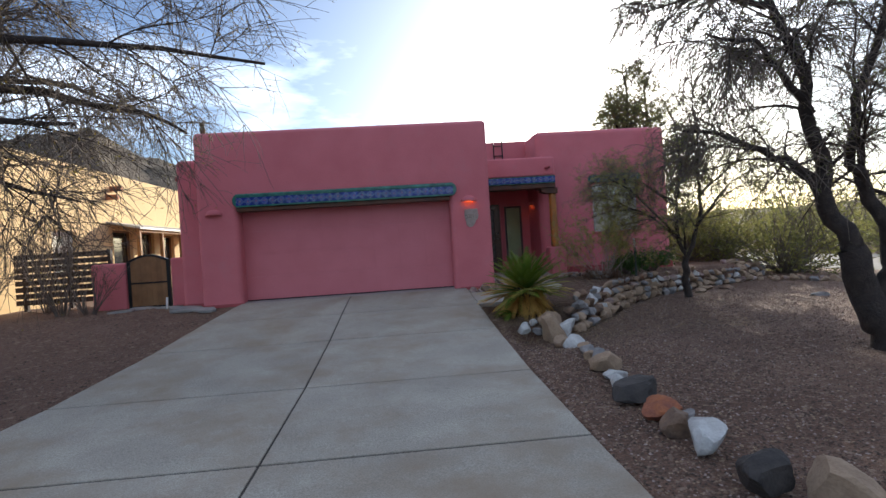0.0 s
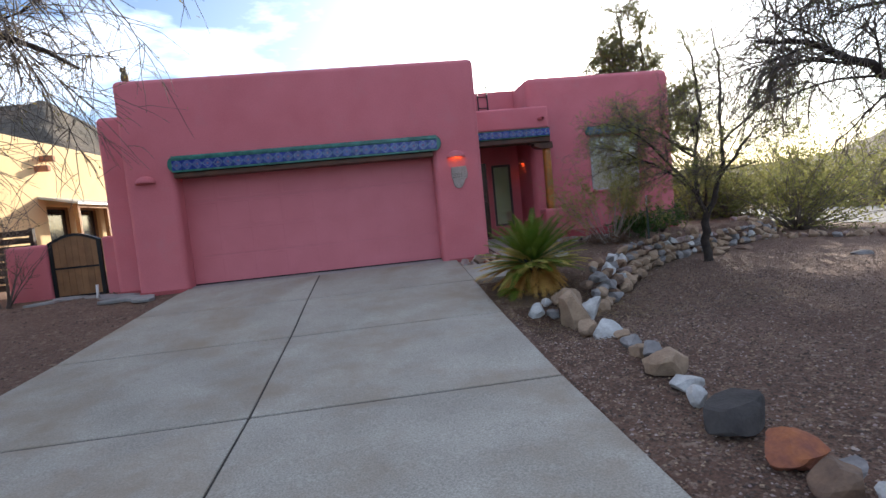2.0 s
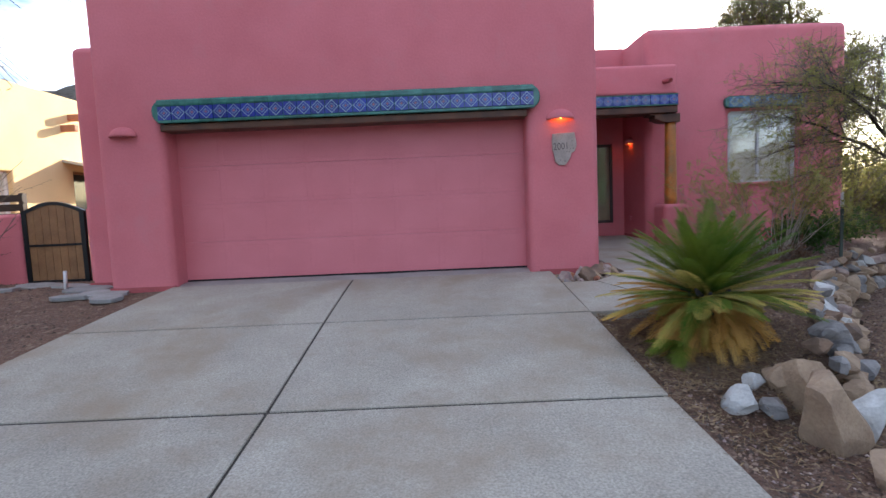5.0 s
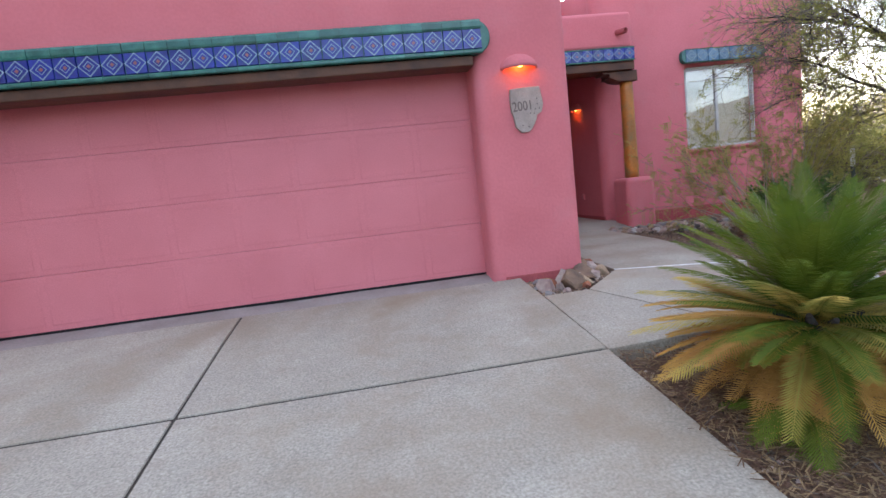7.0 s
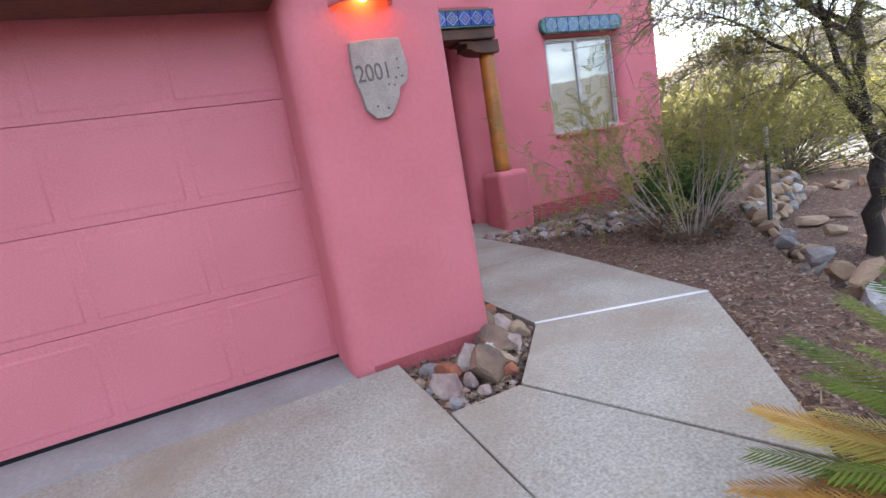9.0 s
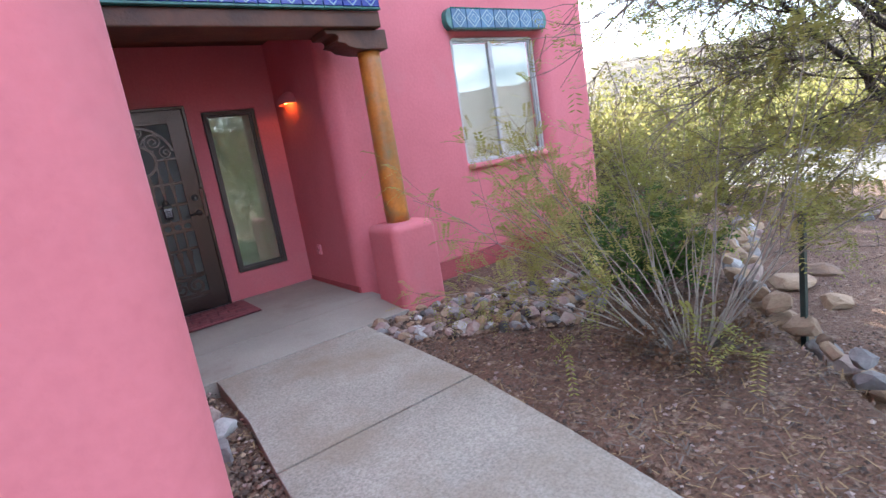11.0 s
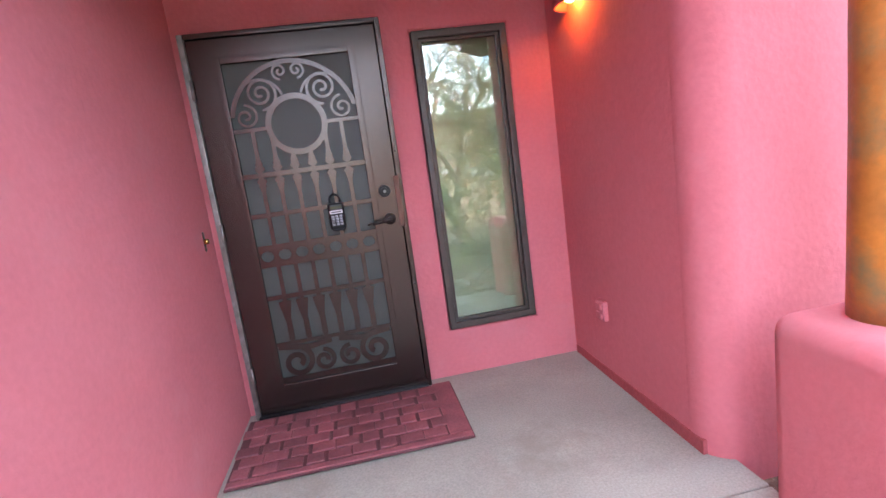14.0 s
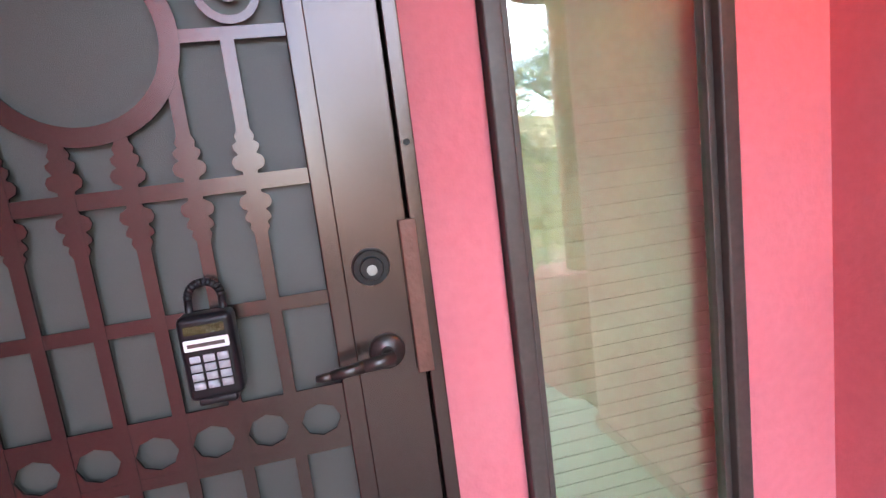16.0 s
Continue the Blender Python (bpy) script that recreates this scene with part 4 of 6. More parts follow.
M_SLAT = material("cream_blind_slat", (0.62, 0.60, 0.50), 0.6, (0.56, 0.54, 0.45), scale=5, bump=0.05)
M_ALU = material("pale_aluminium_frame", (0.50, 0.50, 0.48), 0.5, bump=0.05, metal=0.3)
glazed("sidelight", "tall fixed sidelight in a bronze frame with closed cream blinds", 4.335, 4.868, 0.285, 1.975, 4.985, 0.04, M_FRAME, M_GLASS_PORCH, None, M_SLAT, 0.12)
glazed("wing_window", "sliding window in a pale frame with closed blinds", 6.73, 8.03, 1.01, 2.385, 3.83, 0.035, M_ALU, M_GLASS, 7.32, M_SLAT, 0.13)
bm = bmesh.new()
box_into(bm, 6.68, 8.08, 3.66, 3.86, 0.96, 1.012)
tagged(soften(mesh_object("window_sill", bm, M_PINK), 0.02, 3), "rounded pink stucco window sill", "sill", kind="structure")


# ---- roof spouts, ladder, figure ----
def spout(name, label, base, tip, r, mat):
    bm = bmesh.new()
    cylinder_into(bm, base, tip, r, r, 18, 0, False)
    cylinder_into(bm, base, tip, r * 0.8, r * 0.8, 18, 0, False)
    d = (Vector(tip) - Vector(base)).normalized()
    bm.verts.ensure_lookup_table()
    ends = [v for v in bm.verts if (v.co - Vector(tip)).dot(d) > -0.001]
    outer, inner = ends[:18], ends[18:]
    for k in range(18):
        bm.faces.new((outer[k], outer[(k + 1) % 18], inner[(k + 1) % 18], inner[k]))
    return tagged(mesh_object(name, bm, mat, True), label, "roof spout", "roof spouts")


spout("roof_spout", "dark pipe spout through the porch parapet", (5.18, 3.2, 2.86), (5.23, 2.93, 2.83), 0.042, M_PINK_DARK)
spout("roof_spout", "red pipe spout on the side wall", (-3.5, 1.2, 2.80), (-3.85, 1.2, 2.76), 0.06, M_PINK_DARK)

ladder = tagged(new("ladder"), "dark metal roof ladder hooked over the parapet", "ladder")
for x in (4.12, 4.38):
    bm = bmesh.new()
    cylinder_into(bm, (x, 4.93, 2.76), (x, 4.97, 4.2), 0.018, 0.018, 8)
    child(mesh_object("rail", bm, M_BLACK), ladder)
for z in (2.95, 3.25, 3.55, 3.85, 4.1):
    bm = bmesh.new()
    cylinder_into(bm, (4.12, 4.95, z), (4.38, 4.95, z), 0.013, 0.013, 8)
    child(mesh_object("rung", bm, M_BLACK), ladder)

fig = tagged(new("owl_figure"), "small weathered owl figure on the parapet corner", "figurine")
M_OWL = material("weathered_ochre", (0.20, 0.16, 0.08), 0.85, (0.10, 0.08, 0.05), scale=30)
for nm, c, s in (("body", (-2.83, 0.16, 3.585), (0.062, 0.06, 0.10)), ("head", (-2.84, 0.15, 3.70), (0.052, 0.05, 0.05))):
    bm = bmesh.new()
    bmesh.ops.create_icosphere(bm, subdivisions=3, radius=1)
    for v in bm.verts:
        v.co = Vector((v.co.x * s[0], v.co.y * s[1], v.co.z * s[2])) * (1 + 0.1 * noise.noise(v.co * 3)) + Vector(c)
    child(mesh_object(nm, bm, M_OWL, True), fig)
for s in (-1, 1):
    bm = bmesh.new()
    cylinder_into(bm, (-2.84 + s * 0.03, 0.15, 3.735), (-2.84 + s * 0.045, 0.15, 3.785), 0.016, 0.003, 8)
    child(mesh_object("ear_tuft", bm, M_OWL), fig)

# ---- garden wall and arched gate ----
tagged(block("wall_gate_right", -4.24, -3.55, 1.5, 1.72, -0.3, 1.01, M_PINK, 0.05, 3), "low pink stucco garden wall", "wall", kind="structure")
tagged(block("wall_gate_left", -6.0, -5.22, 1.5, 1.72, -0.4, 0.96, M_PINK, 0.06, 3), "low pink stucco garden wall", "wall", kind="structure")
gate = tagged(new("garden_gate"), "arched wooden garden gate in a black steel frame", "gate")
GX0, GX1, GB, GS, GR = -5.20, -4.26, -0.10, 0.97, 0.15
bm = bmesh.new()
for s, x in ((1, GX0), (-1, GX1)):
    ribbon_into(bm, [(x + s * 0.035, GB), (x + s * 0.035, GS)], 0.07, 1.50, 1.56)
top_arc = [(GX0 + (GX1 - GX0) * k / 16, GS - 0.02 + GR * math.sin(math.pi * k / 16)) for k in range(17)]
ribbon_into(bm, top_arc, 0.05, 1.502, 1.56)
ribbon_into(bm, [(GX0, 0.47), (GX1, 0.47)], 0.035, 1.503, 1.55)
ribbon_into(bm, [(GX0, GB + 0.02), (GX1, GB + 0.02)], 0.04, 1.503, 1.55)
child(mesh_object("steel_frame", bm, M_BLACK), gate)
M_GATE = material("brown_gate_board", (0.25, 0.125, 0.05), 0.7, (0.19, 0.09, 0.036), scale=4, fine=50, bump=0.4, spread=0.12)
nb = 7
for k in range(nb):
    xa = GX0 + 0.06 + (GX1 - GX0 - 0.12) * k / nb
    xb = GX0 + 0.06 + (GX1 - GX0 - 0.12) * (k + 1) / nb - 0.003
    zt = GS - 0.03 + GR * math.sin(math.pi * ((xa + xb) / 2 - GX0) / (GX1 - GX0))
    child(block("board", xa, xb, 1.515, 1.54, GB + 0.03, zt, M_GATE, 0.003), gate)

# flagstones and a pipe stub by the gate
flags = tagged(new("flagstone_path"), "grey flagstones laid before the gate", "path", kind="structure")
for k, (x, y, sx, sy, rot) in enumerate([(-4.6, 0.95, 0.5, 0.32, 10), (-4.0, 0.75, 0.45, 0.3, -8), (-3.5, 0.35, 0.48, 0.34, 20), (-3.0, -0.1, 0.5, 0.36, -5), (-2.75, -0.45, 0.3, 0.3, 5), (-4.9, 0.6, 0.4, 0.28, 30), (-3.3, -0.25, 0.4, 0.26, 15)]):
    bm = bmesh.new()
    rnd = random.Random(k)
    vs = [bm.verts.new((sx * 0.62 * math.cos(a) * rnd.uniform(0.85, 1.1), sy * 0.62 * math.sin(a) * rnd.uniform(0.85, 1.1), 0)) for a in [2 * math.pi * i / 8 for i in range(8)]]
    f = bm.faces.new(vs)
    res = bmesh.ops.extrude_face_region(bm, geom=[f])
    bmesh.ops.translate(bm, vec=(0, 0, 0.05), verts=[g for g in res["geom"] if isinstance(g, bmesh.types.BMVert)])
    ob = soften(mesh_object("flagstone", bm, M_SLATE), 0.008, 2)
    ob.matrix_world = pose(x, y, ground_z(x, y) - 0.005, rnd.uniform(-2, 4), rnd.uniform(-3, 3), rot)
    child(ob, flags)
bm = bmesh.new()
cylinder_into(bm, (-3.95, 0.55, -0.15), (-3.93, 0.55, 0.16), 0.022, 0.022, 12)
tagged(mesh_object("pipe_stub", bm, M_WHITE), "short white plastic pipe standing in the soil", "pipe")

# ---- steel post with a white tip ----
tp = tagged(new("fence_post"), "green steel fence post with a white tip", "fence post")
bm = bmesh.new()
box_into(bm, 6.31, 6.35, 0.40, 0.406, -0.3, 0.58)
box_into(bm, 6.327, 6.333, 0.406, 0.435, -0.3, 0.58)
child(mesh_object("stem", bm, material("green_steel", (0.035, 0.055, 0.045), 0.6)), tp)
bm = bmesh.new()
box_into(bm, 6.309, 6.351, 0.399, 0.407, 0.58, 0.77)
box_into(bm, 6.326, 6.334, 0.407, 0.436, 0.58, 0.77)
child(tagged(mesh_object("tip", bm, M_WHITE), "white painted tip"), tp)

# ---- neighbour's house ----
NX = -9.0
nb_house = tagged(new("neighbour_house"), "long yellow stucco house with flat roof and spouts", "house")
nb_house.location = (NX, 12, 0)


def nb_part(ob):
    ob.parent = nb_house
    ob.matrix_parent_inverse = Matrix.Translation((-NX, -12, 0))
    return ob


nbw = wall_panel("wall", -1.0, 30.0, -0.6, 4.2, 0.3, [(5.0, 6.1, 0.75, 2.05), (8.2, 9.5, 0.4, 2.2), (10.0, 11.2, 0.1, 2.2), (12.0, 13.0, 0.8, 2.1), (20, 20.8, 2.3, 2.9)],
                 Matrix.Translation((NX, 0, 0)) @ Matrix.Rotation(radians(90), 4, "Z"), M_YELLOW, 0.06, 3)
nb_part(nbw)
nb_part(block("front_wall", -20, NX - 0.02, -0.98, -0.7, -0.6, 4.1, M_YELLOW, 0.05))
nb_part(block("roof", -20, NX - 0.3, -0.7, 30, 3.7, 3.9, M_APRON))
nb_part(block("far_wall", -20, NX - 0.02, 29.7, 29.98, -0.6, 4.1, M_YELLOW))
M_DARKGLASS = material("dark_window_glass", (0.03, 0.035, 0.04), 0.08, bump=0.0)
for y0, y1, z0, z1 in ((5.0, 6.1, 0.75, 2.05), (8.2, 9.5, 0.4, 2.2), (10.0, 11.2, 0.1, 2.2), (12.0, 13.0, 0.8, 2.1), (20, 20.8, 2.3, 2.9)):
    w = wall_panel("window_frame", y0, y1, z0, z1, 0.08, [(y0 + 0.07, y1 - 0.07, z0 + 0.07, z1 - 0.07)],
                   Matrix.Translation((NX - 0.12, 0, 0)) @ Matrix.Rotation(radians(90), 4, "Z"), M_GATE if y0 > 8 else M_WHITE, 0.01, 2)
    nb_part(w)
    nb_part(block("window_pane", NX - 0.2, NX - 0.19, y0, y1, z0, z1, M_DARKGLASS if y0 > 8 else M_SLAT))
for y, z in ((8.25, 3.66), (7.95, 3.33), (17.0, 3.3)):
    nb_part(block("spout", NX - 0.05, NX + 0.38, y - 0.09, y + 0.09, z - 0.1, z + 0.08, material("orange_clay_spout", (0.42, 0.17, 0.09), 0.8), 0.03))
# lean-to porch
M_TIN = material("grey_sheet_roof", (0.42, 0.42, 0.41), 0.5, (0.34, 0.34, 0.33), scale=2, metal=0.4)
M_TIMBER = material("amber_timber", (0.36, 0.17, 0.05), 0.7, (0.25, 0.11, 0.035), scale=4)
lean = raw_object("porch_roof", [(NX, 7.8, 2.48), (NX, 15, 2.48), (NX + 1.12, 15, 2.23), (NX + 1.12, 7.8, 2.23), (NX, 7.8, 2.41), (NX, 15, 2.41), (NX + 1.12, 15, 2.16), (NX + 1.12, 7.8, 2.16)],
                  [(0, 1, 2, 3), (4, 7, 6, 5), (0, 3, 7, 4), (3, 2, 6, 7), (2, 1, 5, 6), (1, 0, 4, 5)], M_TIN)
nb_part(lean)
for y in (8.0, 9.7, 11.4, 13.1, 14.8):
    nb_part(block("porch_post", NX + 0.90, NX + 1.02, y - 0.06, y + 0.06, -0.4, 2.06, M_TIMBER, 0.01))
nb_part(block("porch_beam", NX + 0.89, NX + 1.03, 7.9, 15.0, 2.06, 2.18, M_TIMBER, 0.01))

# ---- slat fence ----
fence = tagged(new("slat_fence"), "dark brown horizontal slat fence", "fence")
M_FENCE = material("dark_brown_slat", (0.05, 0.034, 0.028), 0.8, (0.03, 0.02, 0.017), scale=3, bump=0.3, spread=0.3)
for k in range(8):
    z = 0.05 + 0.165 * k
    s = block("slat", -8.7, -6.35, 3.0, 3.03, z, z + 0.125, M_FENCE, 0.004)
    child(s, fence)
for x in (-8.5, -7.4, -6.4):
    child(block("post", x - 0.045, x + 0.045, 3.03, 3.12, -0.4, 1.36, M_FENCE, 0.006), fence)

# ================= garden =================
# ---- stones ----
STONE_MATS = {
    "white": material("white_quartz", (0.52, 0.51, 0.49), 0.8, (0.37, 0.35, 0.33), scale=9, fine=60, bump=0.5),
    "tan": material("tan_stone", (0.36, 0.25, 0.165), 0.9, (0.27, 0.18, 0.12), scale=8, fine=50, bump=0.6),
    "grey": material("grey_stone", (0.27, 0.25, 0.24), 0.9, (0.18, 0.165, 0.16), scale=8, fine=50, bump=0.6),
    "dark": material("dark_basalt", (0.032, 0.027, 0.025), 0.8, (0.06, 0.05, 0.045), scale=8, fine=50, bump=0.6),
    "orange": material("orange_red_stone", (0.36, 0.12, 0.05), 0.9, (0.20, 0.07, 0.05), scale=9, fine=50, bump=0.6),
    "mauve": material("mauve_stone", (0.25, 0.16, 0.145), 0.85, (0.43, 0.34, 0.29), scale=8, fine=50, bump=0.5),
    "brown": material("brown_stone", (0.23, 0.14, 0.09), 0.9, (0.12, 0.08, 0.06), scale=7, fine=50, bump=0.6),
}


def stone_mesh(seed, kind, sub=2, cuts=7):
    rnd = random.Random(seed)
    bm = bmesh.new()
    bmesh.ops.create_icosphere(bm, subdivisions=sub, radius=1.0)
    planes = []
    for _ in range(cuts + 6):
        n = Vector((rnd.gauss(0, 1), rnd.gauss(0, 1), rnd.gauss(0, 1))).normalized()
        planes.append((n, rnd.uniform(0.45, 0.8)))
    for v in bm.verts:
        for n, d in planes:
            over = v.co.dot(n) - d
            if over > 0:
                v.co -= n * over
        v.co *= 1 + 0.10 * noise.noise(v.co * 1.7 + Vector((seed * 3.1, 0, 0))) + 0.05 * noise.noise(v.co * 5 + Vector((seed, 2, 0)))
    me = bpy.data.meshes.new("stone")
    bm.to_mesh(me)
    bm.free()
    me.materials.append(STONE_MATS[kind])
    return me


def stone(name, me, x, y, z, sx, sy, sz, rnd, tilt=15):
    ob = new(name, me)
    ob.matrix_world = pose(x, y, z, rnd.uniform(-tilt, tilt), rnd.uniform(-tilt, tilt), rnd.uniform(0, 360)) @ Matrix.Diagonal((sx, sy, sz, 1))
    return ob


rnd = random.Random(11)
EDGE = [("white", 2.88, -3.28, 0.14, 0.13), ("white", 3.05, -3.14, 0.09, 0.09), ("tan", 3.17, -3.16, 0.12, 0.13), ("grey", 3.06, -3.30, 0.17, 0.09), ("tan", 3.32, -3.24, 0.22, 0.34),
        ("tan", 3.20, -3.58, 0.25, 0.40), ("white", 3.42, -3.56, 0.17, 0.32), ("tan", 3.24, -3.95, 0.18, 0.15), ("white", 3.26, -4.31, 0.22, 0.18), ("tan", 3.31, -4.56, 0.12, 0.06),
        ("grey", 3.27, -4.85, 0.15, 0.13), ("tan", 3.25, -5.06, 0.12, 0.12), ("grey", 3.31, -5.17, 0.14, 0.16), ("tan", 3.22, -5.46, 0.25, 0.20), ("white", 3.21, -5.77, 0.20, 0.11),
        ("white", 3.12, -6.04, 0.11, 0.11), ("dark", 3.12, -6.42, 0.27, 0.20), ("orange", 3.14, -6.83, 0.20, 0.15), ("brown", 3.12, -7.13, 0.17, 0.20), ("grey", 3.23, -7.08, 0.12, 0.16),
        ("white", 3.15, -7.47, 0.20, 0.22), ("dark", 3.19, -7.98, 0.30, 0.20), ("tan", 3.42, -8.28, 0.26, 0.20), ("tan", 3.64, -8.5, 0.22, 0.17), ("grey", 3.85, -9.0, 0.24, 0.17), ("brown", 4.05, -9.6, 0.22, 0.16)]
NAMES = {"white": "white quartz", "tan": "tan", "grey": "grey", "dark": "black basalt", "orange": "orange red", "mauve": "mauve veined", "brown": "brown"}
for k, (kind, x, y, r, h) in enumerate(EDGE):
    r, h = r * 0.92, h * 0.82
    ob = stone("border_rock", stone_mesh(100 + k, kind, 3, 8), x, y, ground_z(x, y) + h * 0.55, r, r * rnd.uniform(0.75, 0.95), h, rnd, 12)
    tagged(ob, f"rough {NAMES[kind]} rock edging the driveway bed", "rock", "rocks along the driveway")

corner = [("mauve", 2.53, -0.42, 0.12, 0.10), ("brown", 2.76, -0.36, 0.13, 0.12), ("mauve", 2.76, -0.22, 0.12, 0.13), ("brown", 2.98, -0.12, 0.16, 0.12), ("white", 2.97, -0.02, 0.11, 0.07),
          ("orange", 2.6, -0.25, 0.10, 0.07), ("mauve", 3.14, 0.05, 0.12, 0.09), ("grey", 2.55, -0.15, 0.08, 0.06), ("mauve", 2.66, -0.52, 0.06, 0.05), ("grey", 2.5, -0.54, 0.06, 0.04),
          ("brown", 3.16, 0.3, 0.12, 0.08), ("orange", 3.22, 0.42, 0.1, 0.08), ("dark", 3.2, 0.6, 0.13, 0.09), ("grey", 3.12, 0.15, 0.09, 0.1), ("tan", 3.22, 0.85, 0.11, 0.08),
          ("mauve", 3.24, 1.1, 0.12, 0.08), ("grey", 3.22, 1.35, 0.11, 0.08), ("tan", 3.28, 2.7, 0.11, 0.08), ("grey", 3.22, 2.5, 0.12, 0.09), ("mauve", 3.34, 2.45, 0.10, 0.09),
          ("dark", 3.2, 2.8, 0.1, 0.08), ("white", 3.38, 2.25, 0.10, 0.07), ("orange", 3.26, 2.25, 0.11, 0.09), ("grey", 3.3, 2.0, 0.12, 0.09), ("brown", 3.2, 1.8, 0.11, 0.09), ("mauve", 3.36, 2.85, 0.07, 0.06),
          ("mauve", 2.64, -0.40, 0.07, 0.07), ("white", 2.90, -0.22, 0.10, 0.08), ("tan", 2.90, -0.32, 0.08, 0.08), ("orange", 2.86, -0.43, 0.05, 0.06), ("mauve", 3.06, -0.18, 0.09, 0.09),
          ("brown", 3.08, 0.12, 0.10, 0.12), ("tan", 3.20, -0.04, 0.08, 0.08), ("brown", 3.24, 0.18, 0.08, 0.08), ("grey", 2.46, -0.38, 0.06, 0.06), ("tan", 2.44, -0.26, 0.05, 0.05), ("dark", 3.05, 0.32, 0.09, 0.08)]
for k, (kind, x, y, r, h) in enumerate(corner):
    ob = stone("bed_rock", stone_mesh(300 + k, kind, 3, 7), x, y, -0.13 + h * 0.55, r * 1.0, r * rnd.uniform(0.75, 0.95), h * 0.92, rnd, 20)
    tagged(ob, f"{NAMES[kind]} rock in the narrow bed beside the garage", "rock", "rocks in the narrow bed")

# dry stone wall
stone_wall = tagged(new("stone_wall"), "dry stacked fieldstone retaining wall round the bed", "stone wall", kind="structure")
WALL_MESHES = [stone_mesh(500 + k, kind, 2, 8) for k, kind in enumerate(["tan", "tan", "grey", "tan", "white", "tan", "grey", "brown", "tan", "mauve", "grey", "tan"])]
line = [Vector((x, y, 0)) for x, y in STONE_LINE[2:9]]
lengths = [0.0]
for a, b in zip(line, line[1:]):
    lengths.append(lengths[-1] + (b - a).length)


def along(s):
    for i in range(len(line) - 1):
        if s <= lengths[i + 1]:
            return line[i].lerp(line[i + 1], (s - lengths[i]) / (lengths[i + 1] - lengths[i])), (line[i + 1] - line[i]).normalized()
    return line[-1], (line[-1] - line[-2]).normalized()


for course in range(4):
    s = 0.08 * course
    while s < lengths[-1]:
        p, d = along(s)
        out = Vector((d.y, -d.x, 0))
        r = rnd.uniform(0.10, 0.20) * (1.0 - 0.08 * course)
        top = 0.56 if p.x < 8.8 else 0.42
        z = -0.62 + 0.09 + course * 0.135 + rnd.uniform(-0.02, 0.03)
        if course * 0.135 < top - 0.05 and (course < 3 or rnd.random() < 0.65):
            q = p + out * (0.24 - 0.075 * course + rnd.uniform(-0.05, 0.05))
            me = rnd.choice(WALL_MESHES)
            child(stone("stone", me, q.x, q.y, z, r, r * 0.8, r * rnd.uniform(0.55, 0.8), rnd, 18), stone_wall)
        s += r * 1.55

# scattered low rocks along the far yard edge
far_edge = tagged(new("rock_edging"), "low line of pale rocks along the yard's far edge", "rock edging", kind="structure")
for k in range(60):
    t = k / 59
    x, y = 10.3 + 3.8 * t + rnd.uniform(-0.2, 0.2), 3.4 - 5.5 * t + rnd.uniform(-0.25, 0.25)
    r = rnd.uniform(0.1, 0.22)
    child(stone("stone", rnd.choice(WALL_MESHES), x, y, ground_z(x, y) + r * 0.3, r, r * 0.8, r * 0.65, rnd), far_edge)
for k, (x, y, r) in enumerate([(8.4, 1.25, 0.3), (8.9, 1.15, 0.25), (8.0, 0.75, 0.16), (9.3, -1.2, 0.2), (10.2, -1.6, 0.22), (9.0, -3.4, 0.2)]):
    tagged(stone("yard_rock", stone_mesh(700 + k, rnd.choice(["tan", "grey", "brown"]), 3, 8), x, y, ground_z(x, y) + 0.03, r, r * 0.8, 0.09, rnd, 5), "flat weathered rock lying in the gravel yard", "rock", "rocks in the yard")

# cobbles between walk and shrubs
rock_bed = tagged(new("cobble_bed"), "bed of mixed rounded river stones by the walkway", "cobbles", kind="structure")
COBBLES = [stone_mesh(800 + k, kind, 2, 4) for k, kind in enumerate(["grey", "mauve", "tan", "brown", "brown", "grey", "dark", "mauve", "tan", "grey", "white", "tan"])]
BED = [(4.74, 3.02), (4.72, 2.45), (5.25, 2.0), (5.75, 1.5), (6.3, 1.75), (6.7, 2.3), (6.1, 2.75), (5.6, 3.0)]
n_c = 0
while n_c < 298:
    x, y = rnd.uniform(4.65, 6.7), rnd.uniform(1.4, 3.05)
    if inside(x, y, BED):
        r = rnd.choice([0.035, 0.04, 0.05, 0.055, 0.065, 0.085])
        child(stone("cobble", rnd.choice(COBBLES), x, y, ground_z(x, y) + r * 0.35 + rnd.uniform(0, 0.025), r, r * 0.8, r * 0.62, rnd, 25), rock_bed)
        n_c += 1


